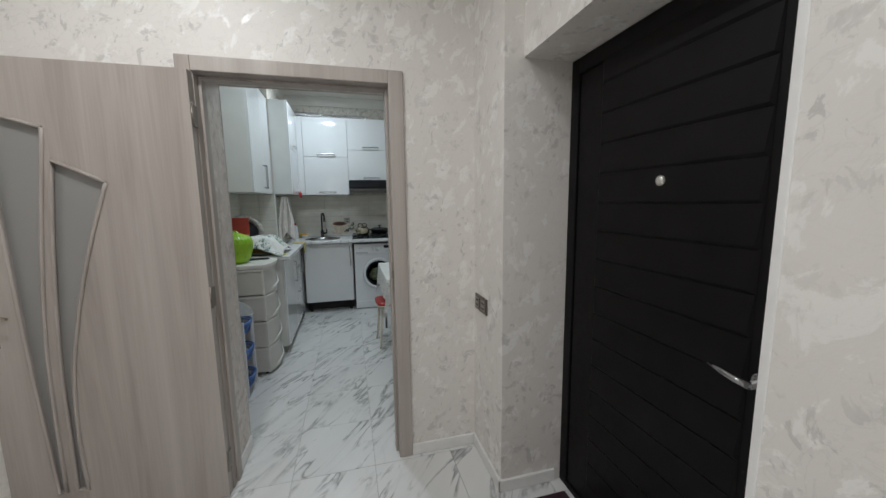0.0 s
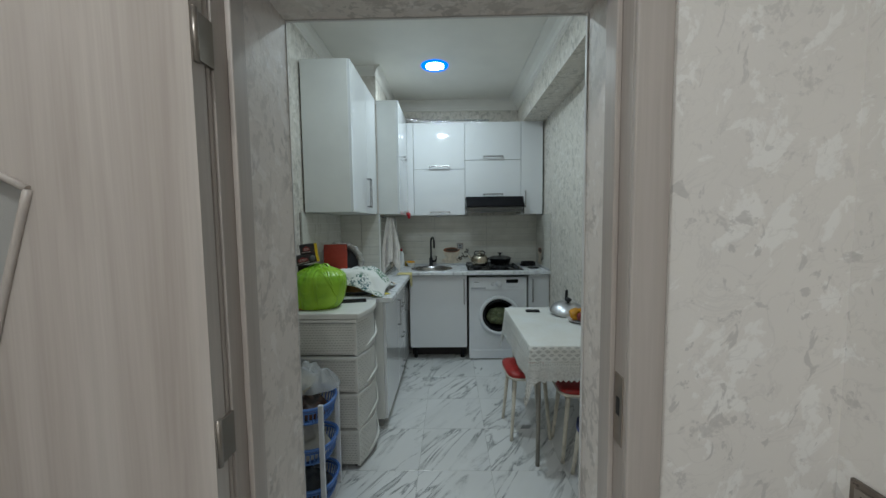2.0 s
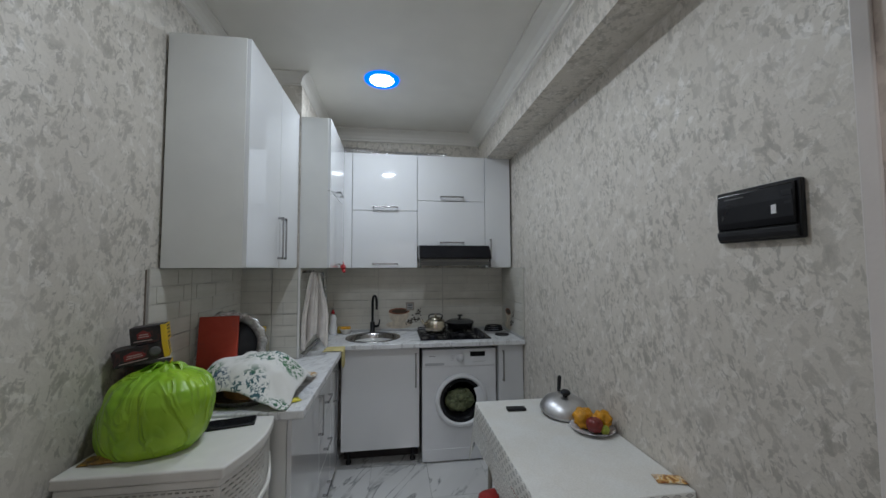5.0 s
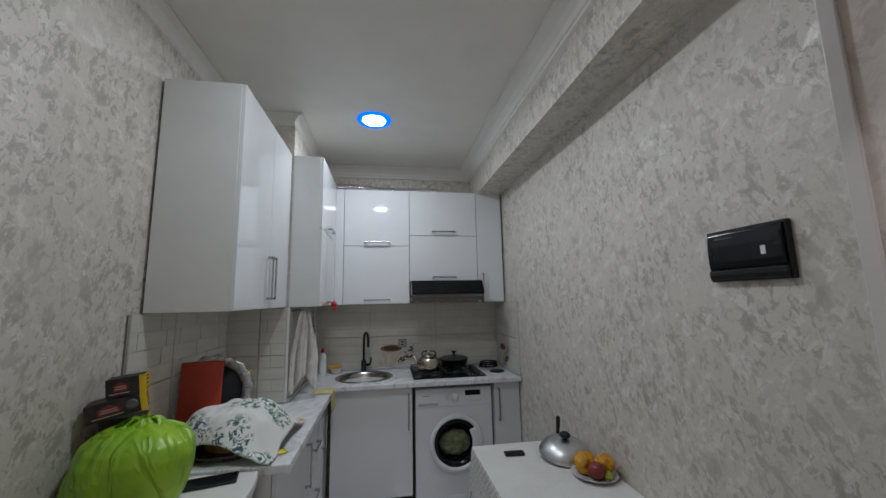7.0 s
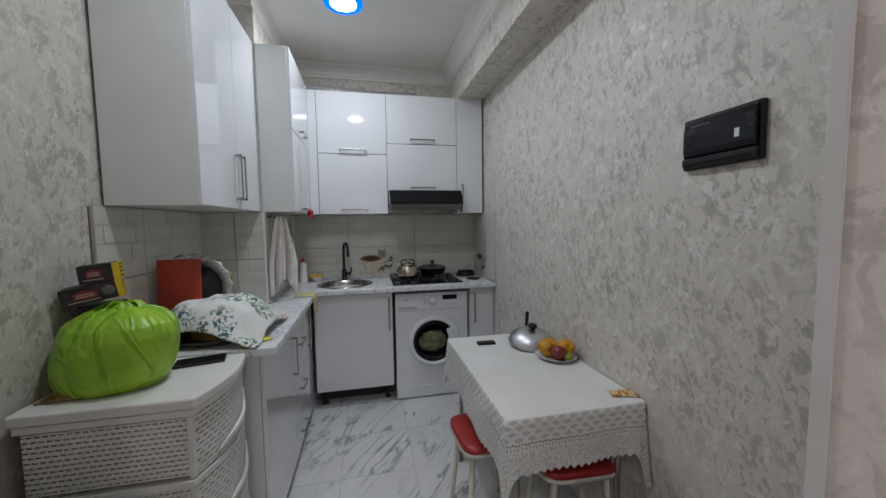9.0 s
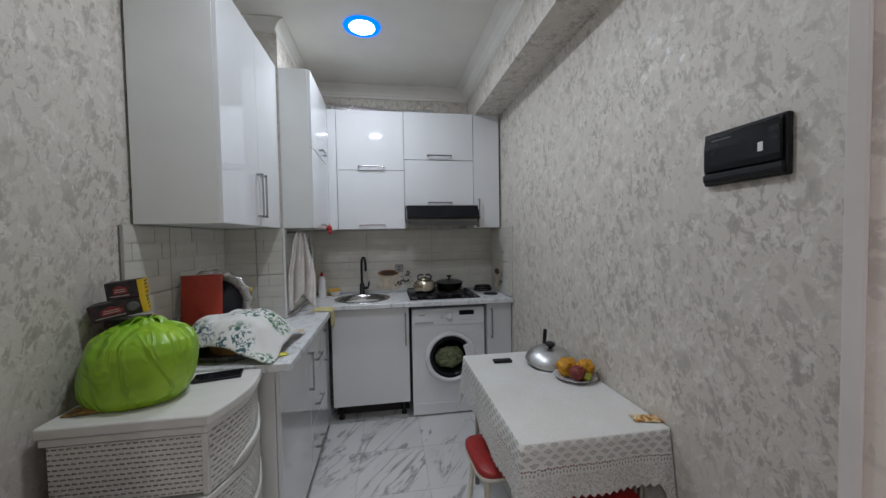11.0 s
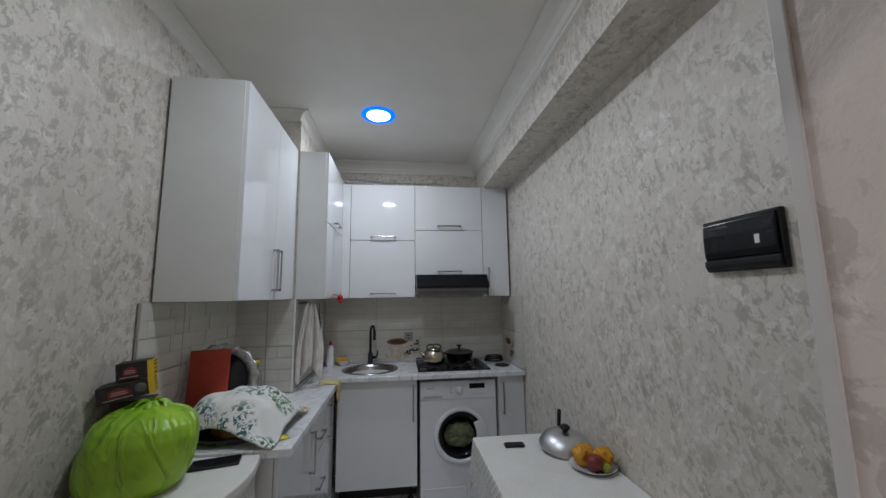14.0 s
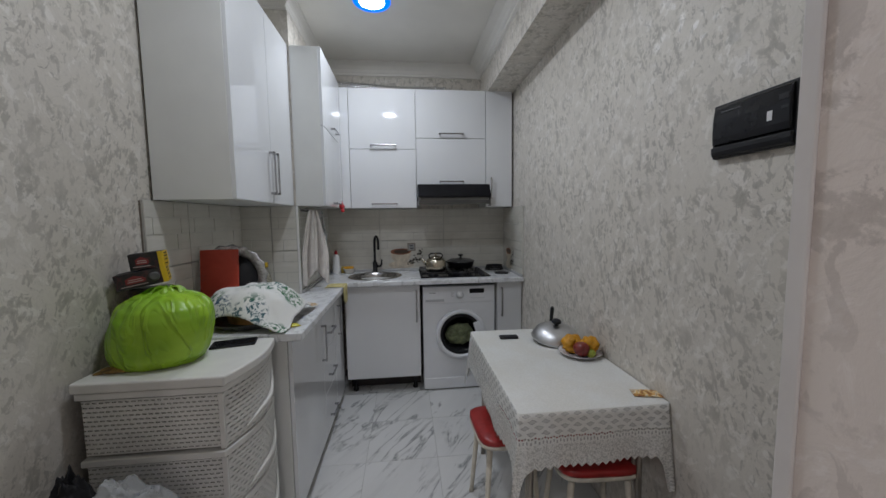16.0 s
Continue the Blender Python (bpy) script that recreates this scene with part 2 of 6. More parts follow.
bm = bmesh.new()
box(bm, (LEFT - 0.15, KITY, 0), (LEFT, BACK + 0.15, 2.95))
setting("wall_left", bm, KITCHEN_PLASTER, "grey silk-plastered kitchen wall with trowel marks", "wall")
bm = bmesh.new()
box(bm, (RIGHT, KITY, 0), (RIGHT + 0.15, BACK + 0.15, 2.95))
setting("wall_right", bm, KITCHEN_PLASTER, "grey silk-plastered kitchen wall beside the table", "wall")
bm = bmesh.new()
box(bm, (LEFT, BACK, 0), (RIGHT, BACK + 0.15, 2.95))
setting("wall_back", bm, KITCHEN_PLASTER, "plastered back wall behind the kitchen units", "wall")
bm = bmesh.new()
box(bm, (LEFT, PIL_Y, 0), (PIL_X, BACK, KCEIL))
setting("wall_chase", bm, KITCHEN_PLASTER, "boxed-in plastered pipe chase in the kitchen corner", "wall")
bm = bmesh.new()
box(bm, (0.67, KITY, 2.512), (RIGHT, BACK, KCEIL))
setting("beam", bm, KITCHEN_PLASTER, "plastered beam running along the ceiling", "beam")
# wall between hall and kitchen, two skins with their own finishes; the kitchen one carries painted hall light
for name, y0, y1, mat, x0, x1 in (("wall_door_hall_side", DOORY, 1.93, HALL_PLASTER, HALL_L, 1.05), ("wall_door_kitchen_side", 1.93, KITY, REVEAL_PLASTER, LEFT - 0.15, 1.05)):
    bm = bmesh.new()
    left, right = (OL, OR) if mat is HALL_PLASTER else (OJ, OK)
    box(bm, (x0, y0, 0), (left, y1, 2.95))
    box(bm, (right, y0, 0), (x1, y1, 2.95))
    box(bm, (left, y0, OT), (right, y1, 2.95))
    setting(name, bm, mat, "plastered wall with the kitchen doorway through it", "wall")
bm = bmesh.new()
box(bm, (OJ, KITY - 0.006, 0), (OJ + 0.002, KITY - 0.0005, OT), bev=0.001)
box(bm, (OK - 0.004, KITY - 0.016, 0), (OK, KITY - 0.0005, OT), bev=0.0015)
box(bm, (OJ, KITY - 0.010, OT - 0.004), (OK, KITY - 0.0005, OT), bev=0.001)
setting("corner_bead", bm, BEAD, "painted plastic corner bead round the reveal", "trim")

# hall shell
bm = bmesh.new()
box(bm, (HALL_R, REC_FAR, 0), (1.25, DOORY, 2.95))
box(bm, (HALL_R, HALL_B, 0), (1.25, REC_NEAR, 2.95))
box(bm, (0.78, REC_NEAR, 2.022), (1.25, REC_FAR, 2.95))
box(bm, (1.10, REC_NEAR, 0), (1.25, REC_FAR, 2.022))
setting("wall_hall_right", bm, HALL_PLASTER, "cream marbled plaster wall with a recess for the entrance door", "wall")
bm = bmesh.new()
box(bm, (HALL_R - 0.003, REC_NEAR - 0.012, 0), (HALL_R + 0.02, REC_NEAR + 0.003, 2.7), bev=0.002)
setting("recess_bead", bm, WHITE_TRIM, "white corner bead on the edge of the recess", "trim")
bm = bmesh.new()
box(bm, (HALL_L - 0.15, HALL_B, 0), (HALL_L, 2.2, 2.95))
setting("wall_hall_left", bm, HALL_PLASTER, "cream marbled plaster wall of the hall", "wall")
bm = bmesh.new()
box(bm, (HALL_L - 0.15, HALL_B - 0.15, 0), (1.25, HALL_B, 2.95))
setting("wall_hall_end", bm, HALL_PLASTER, "cream marbled plaster end wall of the hall", "wall")

bm = bmesh.new()
box(bm, (LEFT - 0.15, KITY, KCEIL), (RIGHT + 0.15, BACK + 0.15, KCEIL + 0.12))
setting("ceiling", bm, CEILING_PAINT, "smooth off-white painted kitchen ceiling", "ceiling")
bm = bmesh.new()
box(bm, (HALL_L - 0.15, HALL_B - 0.15, HCEIL), (HALL_R + 0.5, DOORY, HCEIL + 0.12))
setting("ceiling_hall", bm, CEILING_PAINT, "smooth off-white painted hall ceiling", "ceiling")

# coving: a stepped, hollow profile run along the top of the walls
COVE = [(0, 0), (0.075, 0), (0.075, -0.012), (0.062, -0.018), (0.04, -0.035), (0.024, -0.06), (0.018, -0.085), (0.012, -0.088), (0.012, -0.105), (0, -0.11)]


def coving(name, p, q, inward, k=1.0, reach=1.0):
    bm = bmesh.new()
    p, q, n = Vector(p), Vector(q), Vector(inward)
    prism(bm, COVE, lambda u, v, w: p + (q - p) * w + n * u * k * reach + Vector((0, 0, v * k - 0.001)), 1.0)
    setting(name, bm, CEILING_PAINT, "white moulded coving under the ceiling", "coving")


coving("coving_left", (LEFT, KITY, KCEIL), (LEFT, PIL_Y, KCEIL), (1, 0, 0), 0.75)
coving("coving_chase_front", (LEFT, PIL_Y, KCEIL), (PIL_X, PIL_Y, KCEIL), (0, -1, 0), 0.7)
coving("coving_chase_side", (PIL_X, PIL_Y - 0.05, KCEIL), (PIL_X, BACK, KCEIL), (1, 0, 0), 0.7)
coving("coving_back", (PIL_X, BACK, KCEIL), (0.66, BACK, KCEIL), (0, -1, 0))
coving("coving_beam", (0.67, KITY, KCEIL), (0.67, BACK, KCEIL), (-1, 0, 0), 1.0, 1.5)

# skirting boards in the hall
bm = bmesh.new()
for lo, hi in (((0.315, DOORY - 0.014, 0), (HALL_R, DOORY, 0.065)), ((HALL_R - 0.014, REC_FAR - 0.014, 0), (HALL_R, DOORY - 0.014, 0.065)),
               ((HALL_R - 0.014, REC_FAR - 0.014, 0), (0.98, REC_FAR, 0.065)), ((HALL_R - 0.014, HALL_B, 0), (HALL_R, REC_NEAR, 0.065)),
               ((HALL_L, DOORY - 0.014, 0), (-0.66, DOORY, 0.065)), ((HALL_L, HALL_B, 0), (HALL_L + 0.014, DOORY, 0.065)),
               ((OJ, 1.935, 0), (OJ + 0.014, 2.165, 0.065))):
    box(bm, lo, hi, bev=0.005)
setting("baseboard", bm, WHITE_TRIM, "white skirting board along the hall walls", "skirting")

# floor base with grout; the tiles are laid last
bm = bmesh.new()
box(bm, (HALL_L - 0.15, HALL_B - 0.15, -0.15), (1.25, BACK + 0.15, -0.003))
floor = setting("floor", bm, GROUT, "white marble-look floor tiles with grey veins", "floor")

# door lining and architrave
bm = bmesh.new()
for x0, x1, s in ((OL, -0.595, 1), (0.242, OR, -1)):
    box(bm, (x0, DOORY, 0), (x1, 1.93, 1.99), bev=0.002)
    sx = (x1, x1 + 0.013) if s > 0 else (x0 - 0.013, x0)
    box(bm, (sx[0], 1.875, 0), (sx[1], 1.93, 1.978), bev=0.003)
box(bm, (OL, DOORY, 1.99), (OR, 1.93, OT), bev=0.002)
box(bm, (-0.595, 1.875, 1.977), (0.242, 1.93, 1.99), bev=0.003)
box(bm, (0.242, DOORY - 0.014, 0), (0.315, DOORY, 2.056), bev=0.004)
box(bm, (-0.658, DOORY - 0.014, 0), (-0.600, DOORY, 2.056), bev=0.004)
box(bm, (-0.600, DOORY - 0.014, 1.992), (0.242, DOORY, 2.056), bev=0.004)
setting("door_frame", bm, LAMINATE, "grey-beige wood laminate door lining and architrave", "door frame")

# ---- kitchen units ----
def bar_handle(owner, p, q, out, mat=None):
    """A flat bow handle between p and q standing off along out."""
    bm = bmesh.new()
    p, q, n = Vector(p), Vector(q), Vector(out)
    d = (q - p).normalized()
    s = d.cross(n)
    def slab(a, b, w, t0, t1):
        pts = [a - s * w + n * t0, a + s * w + n * t0, b + s * w + n * t0, b - s * w + n * t0]
        top = [c + n * (t1 - t0) for c in pts]
        vs = [bm.verts.new(c) for c in pts + top]
        for idx in ((0, 1, 2, 3), (4, 5, 6, 7), (0, 1, 5, 4), (1, 2, 6, 5), (2, 3, 7, 6), (3, 0, 4, 7)):
            bm.faces.new([vs[i] for i in idx])
    slab(p, p + d * 0.012, 0.006, 0.0005, 0.030)
    slab(q - d * 0.012, q, 0.006, 0.0005, 0.030)
    slab(p, q, 0.006, 0.024, 0.032)
    return soften(part(owner, "handle", bm, CHROME, "brushed chrome bow handle"), 0.0015)


def front_y(owner, x0, x1, z0, z1, y, mat=GLOSS_WHITE, name="door"):
    bm = bmesh.new()
    box(bm, (x0 + 0.002, y, z0 + 0.002), (x1 - 0.002, y + 0.018, z1 - 0.002), bev=0.0012, seg=1)
    return part(owner, name, bm, mat)


def front_x(owner, y0, y1, z0, z1, x, mat=GLOSS_WHITE, name="door"):
    bm = bmesh.new()
    box(bm, (x - 0.018, y0 + 0.002, z0 + 0.002), (x, y1 - 0.002, z1 - 0.002), bev=0.0012, seg=1)
    return part(owner, name, bm, mat)


def unit(name, lo, hi, label, mat=SATIN_WHITE, group="kitchen units"):
    root = thing(name, ((lo[0] + hi[0]) / 2, (lo[1] + hi[1]) / 2, lo[2]), label, "cabinet", group)
    bm = bmesh.new()
    box(bm, lo, hi, bev=0.001, seg=1)
    part(root, "body", bm, mat)
    return root


UB, UT = 1.527, 2.515
# wall units on the back wall
u = unit("wall_cabinet", (-0.507, 5.02, UB), (0.047, BACK - 0.012, UT), "gloss white wall cabinet with two lift-up doors")
for z0, z1, hz in ((UB, 2.02, 1.562), (2.02, UT, 2.048)):
    d = front_y(u, -0.507, 0.047, z0, z1, 5.0)
    bar_handle(d, (-0.335, 5.0, hz), (-0.12, 5.0, hz), (0, -1, 0))
u = unit("wall_cabinet", (0.047, 5.02, 1.716), (0.649, BACK - 0.012, UT), "gloss white wall cabinet above the cooker hood")
for z0, z1, hz in ((1.716, 2.112, 1.747), (2.112, UT, 2.147)):
    d = front_y(u, 0.047, 0.649, z0, z1, 5.0)
    bar_handle(d, (0.243, 5.0, hz), (0.453, 5.0, hz), (0, -1, 0))
u = unit("wall_cabinet", (0.649, 5.02, UB), (0.884, BACK - 0.012, UT), "narrow gloss white wall cabinet in the corner")
d = front_y(u, 0.649, 0.884, UB, UT, 5.0)
bar_handle(d, (0.695, 5.0, 1.60), (0.695, 5.0, 1.78), (0, -1, 0))
# shallow unit on the chase
u = unit("wall_cabinet", (PIL_X + 0.002, 4.356, UB), (-0.593, 5.0, 2.54), "shallow gloss white wall cabinet on the pipe chase")
for z0, z1, hz in ((UB, 2.045, 1.555), (2.045, 2.54, 2.085)):
    d = front_x(u, 4.356, 4.93, z0, z1, -0.575)
    bar_handle(d, (-0.575, 4.60, hz), (-0.575, 4.78, hz), (1, 0, 0))
bm = bmesh.new()
box(bm, (-0.593, 4.932, UB), (-0.575, 5.0, 2.53), bev=0.001)
box(bm, (-0.575, 5.0, UB), (-0.509, 5.018, UT), bev=0.001)
part(u, "filler_strip", bm, GLOSS_WHITE)
# deep unit on the left wall
u = unit("wall_cabinet", (LEFT + 0.014, 3.545, UB), (-0.798, 4.352, 2.546), "tall double-door gloss white wall cabinet")
for y0, y1, hy in ((3.545, 3.98, 3.955), (3.98, 4.352, 4.01)):
    d = front_x(u, y0, y1, UB, 2.546, -0.78)
    bar_handle(d, (-0.78, hy, 1.575), (-0.78, hy, 1.805), (1, 0, 0))

# cooker hood
u = thing("cooker_hood", (0.34, 5.0, 1.53), "slim black cooker hood under the wall cabinet", "cooker hood")
bm = bmesh.new()
prism(bm, [(4.78, 1.60), (4.775, 1.615), (4.84, 1.712), (5.28, 1.712), (5.28, 1.60)], lambda a, b, w: Vector((0.05 + w, a, b)), 0.595)
soften(part(u, "body", bm, BLACK_GLOSS), 0.004)
bm = bmesh.new()
box(bm, (0.07, 4.80, 1.575), (0.625, 5.26, 1.602), bev=0.003)
part(u, "filter", bm, plain("hood_filter", (0.16, 0.16, 0.15), 0.35, 0.8), "grey metal grease filter")
bm = bmesh.new()
for x in (0.052, 0.634):
    box(bm, (x, 4.79, 1.538), (x + 0.01, 4.83, 1.602), bev=0.002)
    box(bm, (x, 4.79, 1.530), (x + 0.01, 4.85, 1.540), bev=0.002)
box(bm, (0.062, 4.80, 1.545), (0.634, 4.806, 1.578))
part(u, "visor", bm, plain("hood_visor", (0.10, 0.10, 0.095), 0.2, 0.3))
bm = bmesh.new()
for i in range(5):
    lathe(bm, [(0.004, 0), (0.004, 0.003), (0.0, 0.0032)], (0, 0, 0), 10, m=Matrix.Translation((0.335 + i * 0.017, 4.786, 1.625)) @ Euler((radians(56), 0, 0)).to_matrix().to_4x4(), caps=False)
part(u, "button", bm, CHROME, "small chrome push buttons")["kind"] = "stuff"

# aluminium flexible duct lying on top of the wall units
bm = bmesh.new()
n = 110
pts = [(-0.60 + 0.92 * i / n, 5.10 + 0.03 * math.sin(3 * i / n), 2.556 - 0.016 * i / n + 0.003 * math.sin(9 * i / n)) for i in range(n + 1)]
tube(bm, pts, [0.036 + 0.007 * (i % 2) - 0.008 * i / n for i in range(n + 1)], 16)
solo("flexible_duct", (-0.14, 5.1, 2.515), bm, plain("crinkled_foil", (0.7, 0.7, 0.7), 0.16, 1.0, scale=60, bumps=1.0), "crinkled aluminium flexible duct lying on the wall cabinets", "duct")

# worktops
CT = 0.945
bm = bmesh.new()
box(bm, (LEFT + 0.003, 3.47, CT - 0.036), (-0.515, PIL_Y - 0.012, CT), bev=0.006, seg=3)
box(bm, (PIL_X + 0.012, PIL_Y - 0.014, CT - 0.0355), (-0.515, 4.55, CT - 0.0005), bev=0.0)
tagged(solo("worktop", (-0.82, 4.0, CT - 0.036), bm, COUNTER, "marble-look laminate worktop with a cover strip", "worktop", "worktops"))
bm = bmesh.new()
# back run with a round cut-out for the sink
SX, SY, SR = -0.325, 5.0, 0.205
outer = [(PIL_X + 0.012, 4.553), (-0.515, 4.553), (-0.515, 4.70), (RIGHT - 0.003, 4.70), (RIGHT - 0.003, BACK - 0.012), (PIL_X + 0.012, BACK - 0.012)]
ov = [bm.verts.new((x, y, CT)) for x, y in outer]
iv = [bm.verts.new((SX + SR * math.cos(2 * math.pi * i / 36), SY + SR * math.sin(2 * math.pi * i / 36), CT)) for i in range(36)]
es = [bm.edges.new((ring[i], ring[(i + 1) % len(ring)])) for ring in (ov, iv) for i in range(len(ring))]
top = bmesh.ops.triangle_fill(bm, edges=es, use_beauty=True, use_dissolve=False, normal=(0, 0, 1))
ext = bmesh.ops.extrude_face_region(bm, geom=[f for f in top["geom"] if isinstance(f, bmesh.types.BMFace)])
bmesh.ops.translate(bm, verts=[v for v in ext["geom"] if isinstance(v, bmesh.types.BMVert)], vec=(0, 0, -0.036))
soften(solo("worktop", (0.1, 5.0, CT - 0.036), bm, COUNTER, "marble-look laminate worktop holding sink and hob", "worktop", "worktops"), 0.005, 3)
bm = bmesh.new()
box(bm, (PIL_X + 0.012, BACK - 0.034, CT), (RIGHT - 0.026, BACK - 0.012, CT + 0.022), bev=0.006)
box(bm, (RIGHT - 0.026, 4.71, CT), (RIGHT - 0.008, BACK - 0.012, CT + 0.022), bev=0.006)
box(bm, (PIL_X + 0.010, PIL_Y, CT), (PIL_X + 0.03, BACK - 0.034, CT + 0.022), bev=0.006)
setting("worktop_upstand", bm, plain("grey_upstand", (0.42, 0.42, 0.42), 0.35, vary=0.12), "grey plastic sealing strip behind the worktop", "trim")

# base units
def feet(owner, pts):
    for x, y in pts:
        bm = bmesh.new()
        lathe(bm, [(0.022, 0), (0.022, 0.02), (0.014, 0.03), (0.014, 0.11), (0.025, 0.118), (0.025, 0.14)], (x, y, 0), 14)
        part(owner, "foot", bm, BLACK_MATT, "black plastic adjustable foot")


u = unit("base_cabinet", (-0.545, 4.775, 0.14), (0.047, 5.27, 0.905), "gloss white sink base cabinet with one door")
d = front_y(u, -0.548, 0.047, 0.14, 0.90, 4.755)
bar_handle(d, (0.018, 4.755, 0.60), (0.018, 4.755, 0.86), (0, -1, 0))
# added near-black board stands in for the shadow under the sink cabinet
bm = bmesh.new()
box(bm, (-0.545, 4.93, 0.002), (0.047, 4.945, 0.138))
part(u, "plinth", bm, plain("toe_gap_shade", (0.035, 0.03, 0.028), 0.7))
feet(u, [(-0.50, 4.86), (0.0, 4.86), (-0.50, 5.2), (0.0, 5.2)])
u = unit("base_cabinet", (0.686, 4.775, 0.10), (RIGHT - 0.005, 5.27, 0.905), "narrow gloss white base cabinet beside the washing machine")
d = front_y(u, 0.686, RIGHT - 0.004, 0.10, 0.90, 4.755)
bar_handle(d, (0.722, 4.755, 0.62), (0.722, 4.755, 0.86), (0, -1, 0))
feet(u, [(0.73, 4.86), (0.85, 4.86), (0.73, 5.2), (0.85, 5.2)])
u = unit("base_cabinet", (LEFT + 0.01, 3.50, 0.075), (-0.59, PIL_Y - 0.014, 0.905), "gloss white base run with doors and drawers")
bm = bmesh.new()
box(bm, (PIL_X + 0.012, PIL_Y - 0.013, 0.075), (-0.59, 4.753, 0.905))
part(u, "body", bm, SATIN_WHITE)
for y0, y1 in ((3.505, 4.075), (4.44, 4.752)):
    d = front_x(u, y0, y1, 0.075, 0.90, -0.57)
    hy = y1 - 0.035 if y1 < 4.2 else y0 + 0.10
    bar_handle(d, (-0.57, hy, 0.59), (-0.57, hy, 0.81), (1, 0, 0))
for z0, z1, hz in ((0.075, 0.345, 0.17), (0.345, 0.62, 0.44), (0.62, 0.90, 0.715)):
    d = front_x(u, 4.077, 4.438, z0, z1, -0.57, name="drawer")
    bar_handle(d, (-0.57, 4.19, hz), (-0.57, 4.34, hz), (1, 0, 0))
bm = bmesh.new()
box(bm, (LEFT + 0.02, 3.54, 0.0), (-0.61, PIL_Y - 0.014, 0.075))
box(bm, (PIL_X + 0.012, PIL_Y - 0.013, 0.0), (-0.61, 4.75, 0.075))
part(u, "plinth", bm, plain("grey_plinth", (0.30, 0.30, 0.29), 0.5))

# washing machine
wm = thing("washing_machine", (0.366, 5.03, 0), "white front-loading washing machine with laundry behind the glass", "washing machine")
WX0, WX1, WY, WZ0, WZ1 = 0.071, 0.668, 4.775, 0.012, 0.875
WCX, WCZ = 0.382, 0.475
bm = bmesh.new()
ov = [bm.verts.new((x, WY, z)) for x, z in ((WX0, WZ0), (WX1, WZ0), (WX1, WZ1), (WX0, WZ1))]
iv = [bm.verts.new((WCX + 0.2 * math.cos(2 * math.pi * i / 48), WY, WCZ + 0.2 * math.sin(2 * math.pi * i / 48))) for i in range(48)]
es = [bm.edges.new((r[i], r[(i + 1) % len(r)])) for r in (ov, iv) for i in range(len(r))]
fr = bmesh.ops.triangle_fill(bm, edges=es, use_beauty=True, use_dissolve=False, normal=(0, -1, 0))
back = [bm.verts.new((v.co.x, 5.27, v.co.z)) for v in ov]
for i in range(4):
    bm.faces.new((ov[i], ov[(i + 1) % 4], back[(i + 1) % 4], back[i]))
bm.faces.new(back)
part(wm, "body", bm, APPLIANCE)
face = Matrix.Translation((WCX, WY, WCZ)) @ Euler((radians(90), 0, 0)).to_matrix().to_4x4()
bm = bmesh.new()
lathe(bm, [(0.201, -0.01), (0.211, 0.004), (0.209, 0.018), (0.192, 0.028), (0.180, 0.026), (0.172, 0.012), (0.172, -0.004)], (0, 0, 0), 56, m=face, caps=False)
part(wm, "door_ring", bm, APPLIANCE)
bm = bmesh.new()
lathe(bm, [(0.173, 0.010), (0.155, 0.016), (0.145, 0.012), (0.142, -0.03), (0.138, -0.15), (0.0, -0.155)], (0, 0, 0), 56, m=face, caps=False)
part(wm, "drum_seal", bm, BLACK_GLOSS, "dark rubber door seal and drum")
bm = bmesh.new()
lathe(bm, [(0.144, 0.012), (0.12, 0.024), (0.06, 0.032), (0.001, 0.034)], (0, 0, 0), 48, m=face, caps=False)
m, nt, b = nodes_of("porthole_glass")
b.inputs["Transmission Weight"].default_value, b.inputs["Roughness"].default_value, b.inputs["IOR"].default_value = 1.0, 0.03, 1.12
b.inputs["Base Color"].default_value = (0.75, 0.78, 0.76, 1)
PORTHOLE = m
g = part(wm, "porthole_glass", bm, PORTHOLE, "round clear porthole glass")
g.visible_shadow = False
bm = bmesh.new()
prism(bm, [(0.098, 0.095), (0.145, 0.11), (0.178, 0.05), (0.184, 0.0), (0.178, -0.05), (0.145, -0.11), (0.102, -0.085), (0.118, -0.03), (0.118, 0.03)],
      lambda a, c, w: Vector((WCX + a, WY - 0.024 - w, WCZ + c)), 0.012)
soften(part(wm, "door_grip", bm, APPLIANCE), 0.004)
bm = bmesh.new()
sheet(bm, 40, 26, lambda a, c: Vector((WCX + 0.13 * math.cos(2 * math.pi * a) * math.sin(math.pi * c) * 0.98,
      WY + 0.07 - 0.045 * math.cos(math.pi * c) - 0.03 * abs(noise.noise(Vector((5 * math.cos(6.28 * a), 5 * math.sin(6.28 * a), 6 * c)))),
      WCZ - 0.025 + 0.095 * math.sin(2 * math.pi * a) * math.sin(math.pi * c) + 0.02 * noise.noise(Vector((7 * math.cos(6.28 * a), 7 * math.sin(6.28 * a), 9 * c))))), closed=True)
part(wm, "laundry", bm, plain("laundry_cloth", (0.22, 0.24, 0.13), 0.9, vary=0.6, scale=22, bumps=0.4), "pale green crumpled laundry")
bm = bmesh.new()
box(bm, (WX0 + 0.002, WY - 0.008, 0.74), (WX1 - 0.002, WY + 0.002, 0.872), bev=0.004)
part(wm, "control_panel", bm, APPLIANCE)
bm = bmesh.new()
box(bm, (WX0 + 0.002, WY - 0.005, 0.014), (WX1 - 0.002, WY + 0.002, 0.105), bev=0.003)
part(wm, "kick_plate", bm, APPLIANCE)
bm = bmesh.new()
box(bm, (WX0 + 0.022, WY - 0.011, 0.752), (WX0 + 0.175, WY - 0.007, 0.772), bev=0.002)
part(wm, "drawer_grip", bm, plain("grey_plastic", (0.46, 0.47, 0.49), 0.4))
